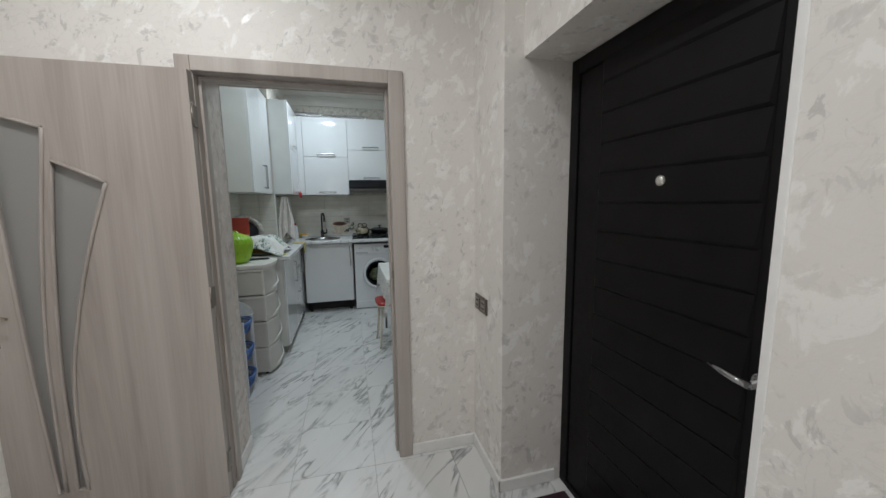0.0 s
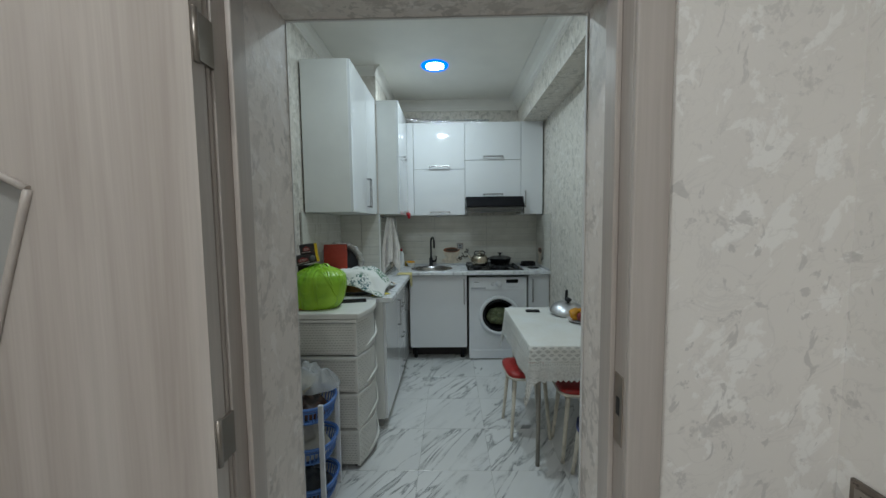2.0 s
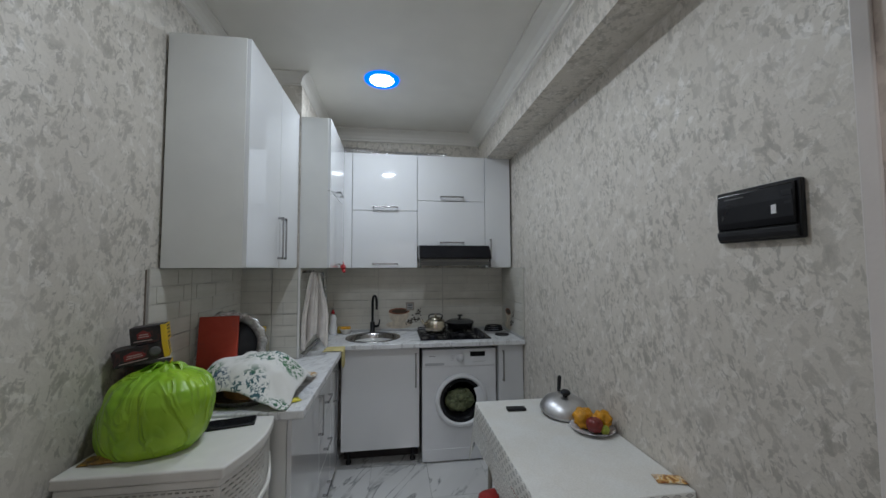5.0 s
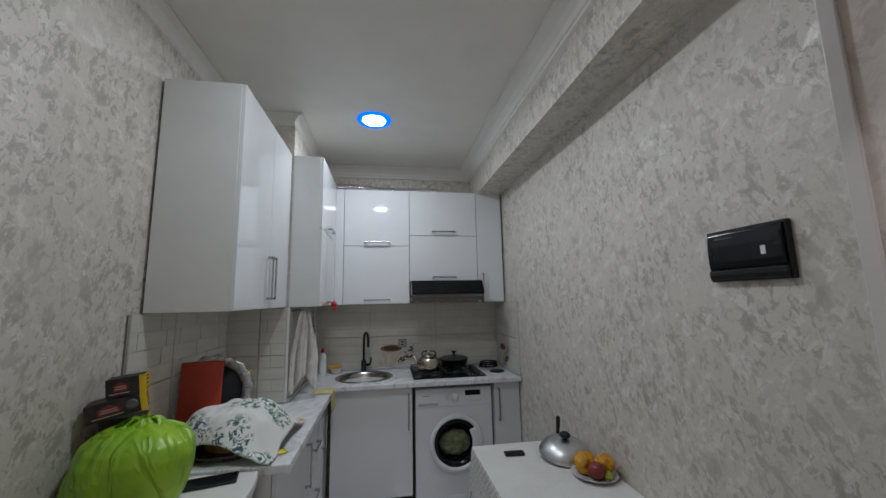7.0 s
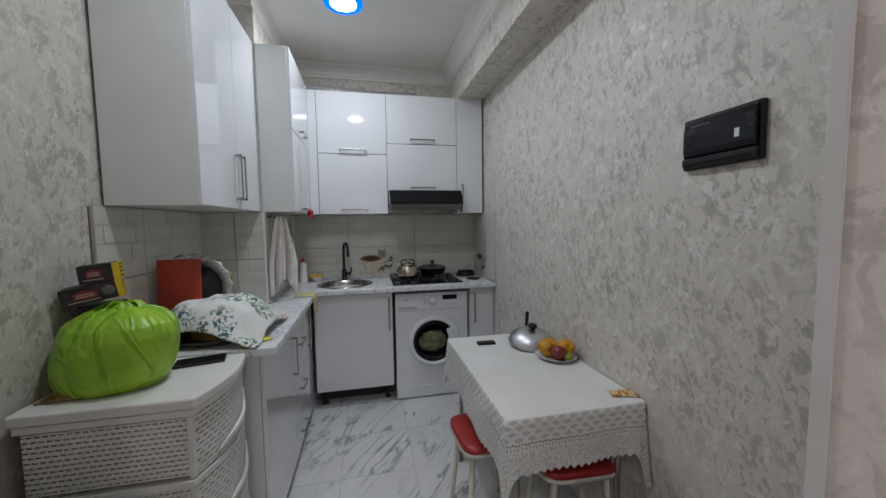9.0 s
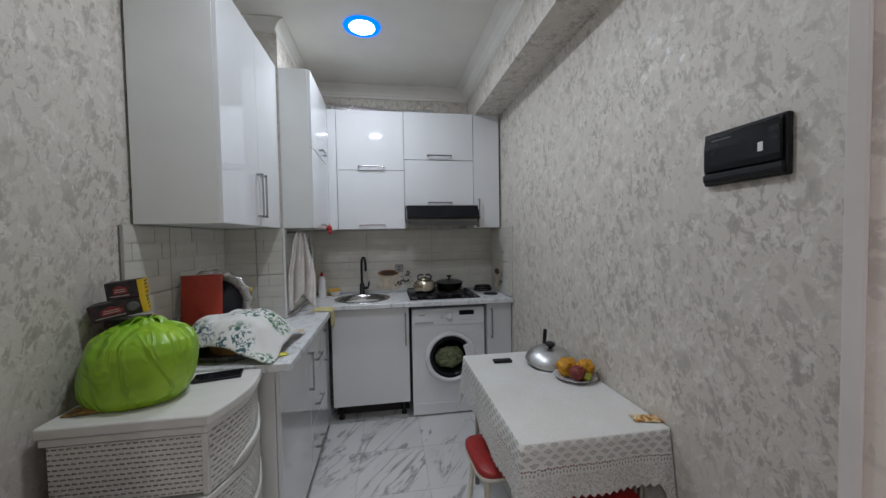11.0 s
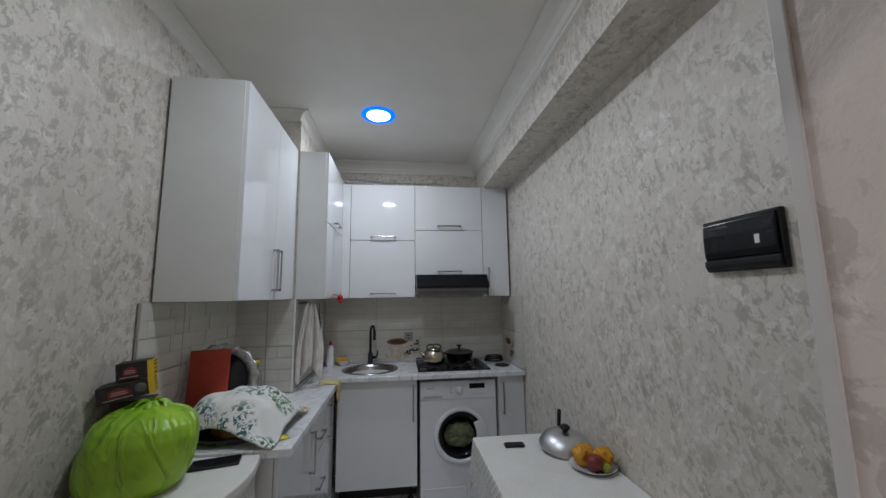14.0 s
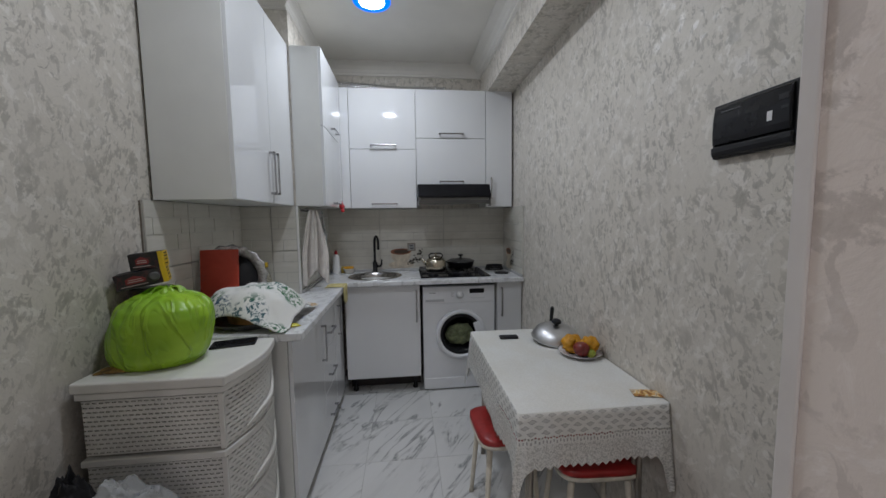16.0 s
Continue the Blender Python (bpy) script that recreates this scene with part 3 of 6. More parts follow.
bm = bmesh.new()
lathe(bm, [(0.032, 0.008), (0.032, 0.012), (0.026, 0.016), (0.024, 0.030), (0.0, 0.031)], (0, 0, 0), 28, m=Matrix.Translation((0.375, WY, 0.806)) @ Euler((radians(90), 0, 0)).to_matrix().to_4x4(), caps=False)
part(wm, "dial", bm, APPLIANCE, "round programme dial")
bm = bmesh.new()
box(bm, (0.455, WY - 0.0105, 0.815), (0.578, WY - 0.007, 0.853), bev=0.001)
part(wm, "display", bm, BLACK_GLOSS, "black display")
bm = bmesh.new()
for i in range(7):
    box(bm, (0.47 + 0.017 * i, WY - 0.0095, 0.775 - 0.006 * (i % 2)), (0.480 + 0.017 * i, WY - 0.0075, 0.778 - 0.006 * (i % 2)))
for i in range(4):
    box(bm, (0.30, WY - 0.0095, 0.79 + 0.011 * i), (0.325, WY - 0.0075, 0.7925 + 0.011 * i))
box(bm, (0.125, WY - 0.0095, 0.822), (0.175, WY - 0.0075, 0.828))
part(wm, "marking", bm, plain("grey_print", (0.3, 0.3, 0.32), 0.5), "small grey printed marks")["kind"] = "stuff"

# ---- entrance door in the hall recess ----
ed = thing("entrance_door", (1.02, 1.0, 0), "black entrance door with horizontal grooves and chrome lever", "door")
bm = bmesh.new()
EX = 1.012
for lo, hi in (((EX, REC_FAR - 0.055, 0), (1.09, REC_FAR - 0.002, 2.02)), ((EX, REC_NEAR + 0.08, 0), (1.09, REC_NEAR + 0.135, 2.02)), ((EX, REC_NEAR + 0.135, 1.955), (1.09, REC_FAR - 0.055, 2.02))):
    box(bm, lo, hi, bev=0.004)
box(bm, (EX, REC_NEAR + 0.135, 0), (1.09, REC_FAR - 0.055, 0.03), bev=0.004)
part(ed, "frame", bm, DOOR_BLACK)
bm = bmesh.new()
DY0, DY1 = 0.54, 1.392
box(bm, (1.02, DY0, 0.035), (1.08, DY1, 1.95), bev=0.003)
part(ed, "leaf", bm, DOOR_BLACK)
bm = bmesh.new()
PY0, PY1 = 0.635, 1.25
for k in range(-11, 5):
    z0, z1 = 1.404 + 0.116 * k, 1.404 + 0.116 * (k + 1)
    vs = [bm.verts.new((x, y, z)) for x, y, z in ((1.0185, PY0, z0), (1.0185, PY1, z0), (1.0185, PY1, z1), (1.0185, PY0, z1),
          (1.011, PY0 + 0.012, z0 + 0.010), (1.011, PY1 - 0.012, z0 + 0.010), (1.0165, PY1 - 0.003, z1 - 0.001), (1.0165, PY0 + 0.003, z1 - 0.001))]
    for idx in ((0, 1, 5, 4), (1, 2, 6, 5), (2, 3, 7, 6), (3, 0, 4, 7), (4, 5, 6, 7)):
        bm.faces.new([vs[i] for i in idx])
part(ed, "panel_board", bm, DOOR_BLACK)
bm = bmesh.new()
lathe(bm, [(0.017, 0), (0.017, 0.004), (0.012, 0.008), (0.0, 0.009)], (0, 0, 0), 24, m=Matrix.Translation((1.0145, 0.945, 1.478)) @ Euler((0, radians(-90), 0)).to_matrix().to_4x4(), caps=False)
part(ed, "peephole", bm, plain("satin_nickel", (0.7, 0.68, 0.64), 0.35, 0.6), "satin nickel peephole cover")
bm = bmesh.new()
lathe(bm, [(0.026, 0), (0.026, 0.008), (0.02, 0.011), (0.011, 0.012), (0.010, 0.05)], (0, 0, 0), 24, m=Matrix.Translation((1.02, 0.60, 0.955)) @ Euler((0, radians(-90), 0)).to_matrix().to_4x4())
tube(bm, [(0.972, 0.597, 0.955), (0.968, 0.63, 0.958), (0.968, 0.665, 0.964), (0.972, 0.705, 0.968)], [0.011, 0.011, 0.009, 0.006], 12)
part(ed, "handle", bm, CHROME, "polished chrome lever handle")

# ---- open laminate door lying back against the hall wall ----
ld = thing("interior_door", (-1.0, 1.79, 0), "grey-beige laminate door with two frosted glass blades, standing open", "door")
LY0, LY1, LX0, LX1 = 1.772, 1.808, -1.415, -0.598


def smooth_line(pts, n):
    """Points of a soft curve through pts (x by z)."""
    out = []
    for i in range(len(pts) - 1):
        p0, p1, p2, p3 = pts[max(i - 1, 0)], pts[i], pts[i + 1], pts[min(i + 2, len(pts) - 1)]
        for k in range(n):
            t = k / n
            out.append(tuple(0.5 * (2 * b + (c - a) * t + (2 * a - 5 * b + 4 * c - d) * t * t + (3 * b - a - 3 * c + d) * t ** 3) for a, b, c, d in zip(p0, p1, p2, p3)))
    return out + [tuple(pts[-1])]


BLADE_A = smooth_line([(-0.928, 1.516), (-1.036, 1.174), (-1.122, 0.785), (-1.149, 0.453), (-1.144, 0.177)], 6) + smooth_line([(-1.183, 0.178), (-1.180, 0.45), (-1.172, 0.791), (-1.137, 1.254), (-1.098, 1.604)], 6)
BLADE_B = smooth_line([(-1.112, 1.727), (-1.172, 1.256), (-1.213, 0.797), (-1.223, 0.179)], 6) + smooth_line([(-1.250, 0.18), (-1.273, 0.729), (-1.286, 1.194), (-1.295, 1.785)], 6)
bm = bmesh.new()
loops = [[(LX0, 0.008), (LX1, 0.008), (LX1, 1.984), (LX0, 1.984)], BLADE_A, BLADE_B]
rings = [[bm.verts.new((x, LY0, z)) for x, z in lp] for lp in loops]
es = [bm.edges.new((r[i], r[(i + 1) % len(r)])) for r in rings for i in range(len(r))]
fill = bmesh.ops.triangle_fill(bm, edges=es, use_beauty=True, use_dissolve=False, normal=(0, -1, 0))
ext = bmesh.ops.extrude_face_region(bm, geom=[f for f in fill["geom"] if isinstance(f, bmesh.types.BMFace)])
bmesh.ops.translate(bm, verts=[v for v in ext["geom"] if isinstance(v, bmesh.types.BMVert)], vec=(0, LY1 - LY0, 0))
part(ld, "leaf", bm, LAMINATE)
bm = bmesh.new()
for lp in (BLADE_A, BLADE_B):
    tube(bm, [(x, LY0 - 0.002, z) for x, z in lp + lp[:1]], 0.008, 8)
part(ld, "glazing_bead", bm, LAMINATE)
m, nt, b = nodes_of("frosted_glass")
b.inputs["Base Color"].default_value = (0.42, 0.41, 0.39, 1)
b.inputs["Transmission Weight"].default_value, b.inputs["Roughness"].default_value = 0.35, 0.38
bump(nt, b, noise_tex(nt, coords(nt), 260, 2), 0.25, 0.002)
for lp in (BLADE_A, BLADE_B):
    bm = bmesh.new()
    prism(bm, lp, lambda x, z, w: Vector((x, LY0 + 0.018 + w, z)), 0.004)
    part(ld, "glass_pane", bm, m, "grey frosted glass")
bm = bmesh.new()
box(bm, (-1.398, LY0 - 0.004, 0.855), (-1.358, LY0, 1.06), bev=0.0015)
lathe(bm, [(0.014, 0), (0.011, 0.012), (0.009, 0.045)], (0, 0, 0), 16, m=Matrix.Translation((-1.378, LY0 - 0.003, 0.993)) @ Euler((radians(90), 0, 0)).to_matrix().to_4x4())
tube(bm, [(-1.393, LY0 - 0.045, 0.984), (-1.37, LY0 - 0.047, 0.995), (-1.33, LY0 - 0.046, 0.995), (-1.29, LY0 - 0.043, 0.984)], [0.008, 0.009, 0.008, 0.006], 10)
lathe(bm, [(0.011, 0), (0.011, 0.01), (0.004, 0.012), (0.004, 0.03)], (0, 0, 0), 14, m=Matrix.Translation((-1.378, LY0 - 0.003, 0.925)) @ Euler((radians(90), 0, 0)).to_matrix().to_4x4())
part(ld, "handle", bm, plain("bronze_chrome", (0.45, 0.40, 0.34), 0.2, 1.0), "nickel lever handle on a long plate")
bm = bmesh.new()
for z in (0.18, 1.0, 1.80):
    tube(bm, [(-0.597, LY0 + 0.012, z - 0.05), (-0.597, LY0 + 0.012, z + 0.05)], 0.0065, 10)
    box(bm, (-0.599, LY0 + 0.014, z - 0.045), (-0.592, 1.829, z + 0.045))
part(ld, "hinge", bm, plain("dull_hinge_steel", (0.26, 0.23, 0.20), 0.4, 0.8), "steel butt hinge")
bm = bmesh.new()
box(bm, (0.239, 1.836, 0.955), (0.2425, 1.872, 1.11), bev=0.001)
# latch hole not cut: a near-black slab paints its darkness on the plate
box(bm, (0.2385, 1.846, 1.02), (0.240, 1.862, 1.06), mi=1)
solo("strike_plate", (0.241, 1.85, 0.955), bm, [plain("aged_steel", (0.35, 0.30, 0.25), 0.35, 0.8), HOLE_SHADE], "aged steel strike plate on the door lining", "strike plate")

# ---- ceiling lights ----
RIM = plain("lamp_rim_white", (0.8, 0.8, 0.82), 0.3)
BLUE_GLOW, WHITE_GLOW = glow("blue_led_ring", (0.0, 0.15, 1.0), 2.2), glow("white_led_disc", (0.95, 1.0, 1.0), 14.0)
BLUE_GLOW.node_tree.nodes["Principled BSDF"].inputs["Base Color"].default_value = (0.01, 0.04, 0.30, 1)
BLUE_GLOW.node_tree.nodes["Principled BSDF"].inputs["Specular IOR Level"].default_value = 0.1
for lx, ly, lz in [(x, y, KCEIL) for x, y in KITCHEN_LAMPS] + [(x, y, HCEIL) for x, y in HALL_LAMPS]:
    dl = thing("ceiling_light", (lx, ly, lz - 0.012), "round recessed LED ceiling light with a blue outer ring", "ceiling light", "ceiling lights")
    bm = bmesh.new()
    lathe(bm, [(0.080, -0.001), (0.084, -0.008), (0.112, -0.010), (0.119, -0.006), (0.121, -0.0005)], (lx, ly, lz), 48, caps=False)
    part(dl, "ring", bm, BLUE_GLOW, "glowing blue ring")
    bm = bmesh.new()
    lathe(bm, [(0.082, -0.0075), (0.05, -0.010), (0.001, -0.011)], (lx, ly, lz), 40, caps=False)
    part(dl, "disc", bm, WHITE_GLOW, "glowing white diffuser")

# ---- table ----
TX0, TX1, TY0, TY1, TZ = 0.33, 0.885, 3.075, 3.985, 0.742
tb = thing("dining_table", (0.6, 3.53, 0), "small kitchen table with thin metal legs under a cloth", "table")
bm = bmesh.new()
box(bm, (TX0, TY0, TZ - 0.024), (TX1, TY1, TZ - 0.002), bev=0.004)
part(tb, "top", bm, WHITE_PLASTIC)
for lx, ly in ((TX0 + 0.06, TY0 + 0.05), (TX1 - 0.06, TY0 + 0.05), (TX0 + 0.06, TY1 - 0.05), (TX1 - 0.06, TY1 - 0.05)):
    bm = bmesh.new()
    s = 1 if ly < 3.5 else -1
    tube(bm, [(lx, ly + s * 0.05, TZ - 0.024), (lx - 0.005, ly + s * 0.02, 0.35), (lx - 0.008, ly, 0.03)], 0.011, 10)
    tube(bm, [(lx, ly + s * 0.005, TZ - 0.024), (lx - 0.003, ly, 0.35), (lx - 0.008, ly, 0.0)], [0.011, 0.011, 0.013], 10)
    part(tb, "leg", bm, plain("tarnished_steel_leg", (0.33, 0.30, 0.26), 0.35, 0.9) if lx < 0.5 and ly < 3.5 else bpy.data.materials["tarnished_steel_leg"])

# ---- tablecloth ----
def cloth_mat():
    """White cotton; on the hanging border an openwork of diamonds, a dotted band and fine lace, laid out by the UV map (metres along the edge, metres down)."""
    m, nt, b = nodes_of("white_lace_cloth")
    uv = nt.nodes.new("ShaderNodeUVMap")
    sep = nt.nodes.new("ShaderNodeSeparateXYZ")
    nt.links.new(uv.outputs["UV"], sep.inputs[0])

    def op(kind, a, c=None):
        n = nt.nodes.new("ShaderNodeMath")
        n.operation = kind
        for sock, v in zip(n.inputs, (a, c)):
            if v is None:
                continue
            if isinstance(v, (int, float)):
                sock.default_value = v
            else:
                nt.links.new(v, sock)
        return n.outputs[0]

    u, v = sep.outputs[0], sep.outputs[1]
    # four rows of diamonds
    row = op("FLOOR", op("DIVIDE", v, 0.0215))
    du = op("ABSOLUTE", op("SUBTRACT", op("FRACT", op("ADD", op("DIVIDE", u, 0.047), op("MULTIPLY", row, 0.5))), 0.5))
    dv = op("ABSOLUTE", op("SUBTRACT", op("FRACT", op("DIVIDE", v, 0.0215)), 0.5))
    span = op("ADD", op("MULTIPLY", du, 1.2), dv)
    diamond = op("ADD", op("MULTIPLY", op("LESS_THAN", span, 0.43), 0.29), op("MULTIPLY", op("MULTIPLY", op("LESS_THAN", span, 0.43), op("GREATER_THAN", span, 0.30)), 0.2))
    in_d = op("MULTIPLY", op("GREATER_THAN", v, 0.004), op("LESS_THAN", v, 0.086))
    # a row of dots, a row of upright dashes
    dots = op("MULTIPLY", op("LESS_THAN", op("ABSOLUTE", op("SUBTRACT", v, 0.0935)), 0.0032), op("GREATER_THAN", op("FRACT", op("DIVIDE", u, 0.0105)), 0.4))
    dots2 = op("MULTIPLY", op("LESS_THAN", op("ABSOLUTE", op("SUBTRACT", v, 0.108)), 0.0055), op("GREATER_THAN", op("FRACT", op("DIVIDE", u, 0.0125)), 0.55))
    # fine leafy lace below
    lace = noise_tex(nt, uv.outputs["UV"], 150, 3, 0.6, 0.8)
    fine = op("MULTIPLY", op("GREATER_THAN", v, 0.119), op("GREATER_THAN", lace, 0.52))
    holes = op("MAXIMUM", op("MAXIMUM", op("MULTIPLY", diamond, in_d), op("MULTIPLY", dots, 0.85)), op("MAXIMUM", op("MULTIPLY", dots2, 0.5), op("MULTIPLY", fine, 0.36)))
    weave = noise_tex(nt, coords(nt, (1, 1, 1)), 160, 3)
    stain = noise_tex(nt, coords(nt), 5, 4)
    nt.links.new(mix(nt, 0.4, ramp(nt, stain, (0.4, (0.66, 0.64, 0.585)), (0.62, (0.71, 0.71, 0.68))), ramp(nt, weave, (0.35, (0.60, 0.60, 0.57)), (0.65, (0.76, 0.76, 0.74)))), b.inputs["Base Color"])
    b.inputs["Roughness"].default_value = 0.85
    nt.links.new(op("SUBTRACT", 1.0, holes), b.inputs["Alpha"])
    bump(nt, b, weave, 0.35, 0.003)
    return m


bm = bmesh.new()
uvl = bm.loops.layers.uv.new("UVMap")
cx0, cx1, cy0, cy1, cz = TX0 - 0.004, TX1 + 0.008, TY0 - 0.004, TY1 + 0.004, TZ + 0.002
per = [(cx0, cy0), (cx1, cy0), (cx1, cy1), (cx0, cy1)]
rim, run = [], 0.0
for i in range(4):
    (ax, ay), (bx, by) = per[i], per[(i + 1) % 4]
    length = math.hypot(bx - ax, by - ay)
    k = round(length / 0.006)
    for j in range(k):
        t = j / k
        rim.append((ax + (bx - ax) * t, ay + (by - ay) * t, i, t, length, run + length * t))
    run += length
NV = 9
cols = []
for x, y, side, t, length, s in rim:
    near = min(t, 1 - t) * length                     # distance to the nearest corner
    fold = math.exp(-(near / 0.055) ** 2)
    drop = (0.205 if side == 0 else 0.225 if side == 3 else 0.2) + 0.125 * math.exp(-(near / 0.032) ** 4)
    tooth = 0.016 * abs(((s / 0.030) % 1.0) * 2 - 1)
    ox, oy = ((0, -1), (1, 0), (0, 1), (-1, 0))[side]
    if t < 0.5:
        px, py = ((-1, 0), (0, -1), (1, 0), (0, 1))[side]
    else:
        px, py = ((1, 0), (0, 1), (-1, 0), (0, -1))[side]
    col = []
    for q in range(NV + 1):
        w = q / NV
        flare = 0.004 + 0.03 * w * (0.35 + 0.65 * fold) + 0.004 * w * math.sin(s * 26) + 0.007 * w * math.sin(s * 9 + side)
        if side == 1:
            flare *= 0.05
        lean = 0.045 * w * fold
        if (side == 0 and t > 0.5) or (side == 2 and t < 0.5):
            lean *= 0.05
        X = min(x + ox * flare + px * lean, RIGHT - 0.003)
        col.append(bm.verts.new((X, y + oy * flare + py * lean, cz - w * (drop - tooth))))
    cols.append((col, s, drop))
for i in range(len(cols)):
    (ca, sa, da), (cb, sb, db) = cols[i], cols[(i + 1) % len(cols)]
    if sb < sa:
        sb = run
    for q in range(NV):
        f = bm.faces.new((ca[q], cb[q], cb[q + 1], ca[q + 1]))
        f.smooth = True
        for loop, uvv in zip(f.loops, ((sa, da * q / NV), (sb, db * q / NV), (sb, db * (q + 1) / NV), (sa, da * (q + 1) / NV))):
            loop[uvl].uv = uvv
topf = bm.faces.new([c[0][0] for c in cols])
for loop in topf.loops:
    loop[uvl].uv = (0, -0.5)
solo("tablecloth", (0.6, 3.53, TZ), bm, cloth_mat(), "white cotton tablecloth with a lace border over the table", "tablecloth")

# ---- things on the table ----
ALU = plain("spun_aluminium", (0.60, 0.60, 0.61), 0.38, 1.0, scale=30)
TT = TZ + 0.003
ln = thing("pan_lid", (0.745, 3.765, TT), "domed aluminium pan lid with black knob on the table", "pan lid")
LIDM = Matrix.Translation((0.757, 3.765, TT + 0.021)) @ Euler((radians(9), 0, 0)).to_matrix().to_4x4()
bm = bmesh.new()
lathe(bm, [(0.124, 0.000), (0.130, 0.004), (0.124, 0.016), (0.107, 0.042), (0.074, 0.062), (0.036, 0.071), (0.015, 0.072), (0.0005, 0.072)], (0, 0, 0), 48, m=LIDM, caps=False)
part(ln, "dome", bm, ALU)
bm = bmesh.new()
lathe(bm, [(0.013, 0.070), (0.012, 0.080), (0.024, 0.087), (0.026, 0.097), (0.018, 0.105), (0.0005, 0.107)], (0, 0, 0), 20, m=LIDM, caps=False)
part(ln, "knob", bm, BLACK_MATT, "black plastic knob")
bm = bmesh.new()
tube(bm, [LIDM @ Vector(p) for p in ((0.03, 0.130, -0.038), (0.032, 0.140, 0.02), (0.034, 0.142, 0.065), (0.034, 0.142, 0.112), (0.034, 0.140, 0.118))], [0.009, 0.009, 0.011, 0.011, 0.006], 12)
part(ln, "handle", bm, BLACK_MATT, "black side handle")

bm = bmesh.new()
lathe(bm, [(0.05, 0.0), (0.055, 0.002), (0.10, 0.014), (0.104, 0.018), (0.098, 0.017), (0.05, 0.006), (0.0005, 0.005)], (0.797, 3.56, TT), 36, caps=False)
solo("plate", (0.797, 3.56, TT), bm, plain("decorated_china", (0.55, 0.53, 0.55), 0.15, vary=0.3, scale=40), "small decorated china plate on the tablecloth", "plate")


def fruit(name, at, r, mat, label, lumps, squash=0.92):
    bm = bmesh.new()
    x, y, z = at
    def skin(a, c):
        th, ph = 2 * math.pi * a, math.pi * c
        k = r * (1 + lumps * noise.noise(Vector((2.2 * math.cos(th) * math.sin(ph) + x * 9, 2.2 * math.sin(th) * math.sin(ph) + y * 9, 2.2 * math.cos(ph)))))
        k *= 1 - 0.22 * math.exp(-(c / 0.12) ** 2)
        return Vector((x + k * math.sin(ph) * math.cos(th), y + k * math.sin(ph) * math.sin(th), z + r * squash + k * squash * math.cos(ph)))
    sheet(bm, 26, 16, skin, closed=True)
    solo(name, (x, y, z), bm, mat, label, "fruit", "fruit on the plate")


QUINCE = plain("quince_skin", (0.62, 0.29, 0.008), 0.5, vary=0.3, scale=22, bumps=0.15)
fruit("quince", (0.757, 3.58, TT + 0.012), 0.042, QUINCE, "lumpy ripe yellow quince on the plate", 0.5)
fruit("quince", (0.838, 3.545, TT + 0.012), 0.043, QUINCE, "lumpy ripe yellow quince on the plate", 0.5)
fruit("quince", (0.787, 3.622, TT + 0.012), 0.038, QUINCE, "lumpy ripe yellow quince on the plate", 0.5)
fruit("pomegranate", (0.777, 3.507, TT + 0.012), 0.038, plain("pomegranate_skin", (0.19, 0.025, 0.02), 0.35, vary=0.3), "dark red pomegranate on the plate", 0.08)
fruit("lime", (0.815, 3.485, TT + 0.012), 0.021, plain("green_skin", (0.35, 0.40, 0.05), 0.4, vary=0.3, scale=40), "small green fruit on the plate", 0.2)


def slab(name, at, w, d, h, turn, mats, label, category, screen=False, bev=0.004):
    bm = bmesh.new()
    box(bm, (-w / 2, -d / 2, 0), (w / 2, d / 2, h), bev=min(bev, h * 0.45), seg=3)
    if screen:
        box(bm, (-w / 2 + 0.004, -d / 2 + 0.004, h), (w / 2 - 0.004, d / 2 - 0.004, h + 0.0006), mi=1)
    ob = finish(bm, name, mats)
    ob.location, ob.rotation_euler = at, (0, 0, radians(turn))
    return tagged(ob, label, category)


slab("mobile_phone", (0.515, 3.845, TT), 0.105, 0.045, 0.014, -4, [BLACK_MATT], "small black phone on the tablecloth", "phone", bev=0.006)
slab("mobile_phone", (-0.757, 3.392, 0.9365), 0.162, 0.080, 0.009, 14, [BLACK_MATT, BLACK_GLOSS], "black smartphone lying on the plastic drawers", "phone", True)


def wrapper(name, at, w, d, turn, mat, label):
    bm = bmesh.new()
    m = Matrix.Translation(at) @ Euler((0, 0, radians(turn))).to_matrix().to_4x4()
    sheet(bm, 16, 10, lambda a, c: m @ Vector(((a - 0.5) * w, (c - 0.5) * d, 0.003 + 0.011 * math.sin(math.pi * a) * math.sin(math.pi * c) + 0.006 * abs(noise.noise(Vector((a * 6, c * 5, w * 30)))))))
    ob = solo(name, at, bm, mat, label, "wrapper")
    s = ob.modifiers.new("thickness", "SOLIDIFY")
    s.thickness, s.offset = 0.002, -1


def patches(name, stops, scale, rough=0.4, kind="noise"):
    """Printed film or cloth in patches of several colours."""
    m, nt, b = nodes_of(name)
    f = noise_tex(nt, coords(nt), scale, 3, 0.6, 0.8)
    col = ramp(nt, f, *stops)
    nt.links.new(col, b.inputs["Base Color"])
    b.inputs["Roughness"].default_value = rough
    return m


wrapper("snack_wrapper", (0.852, 3.14, TT), 0.105, 0.055, -14, patches("snack_film", ((0.4, (0.28, 0.11, 0.03)), (0.5, (0.72, 0.45, 0.14)), (0.56, (0.75, 0.68, 0.5)), (0.65, (0.35, 0.14, 0.04))), 30), "crumpled gold and brown snack wrapper on the tablecloth")
wrapper("food_wrapper", (-1.02, 3.175, 0.9365), 0.13, 0.06, 6, patches("brown_film", ((0.4, (0.10, 0.05, 0.01)), (0.52, (0.38, 0.22, 0.04)), (0.62, (0.12, 0.06, 0.02))), 40), "flat brown and gold wrapper under the green bag")

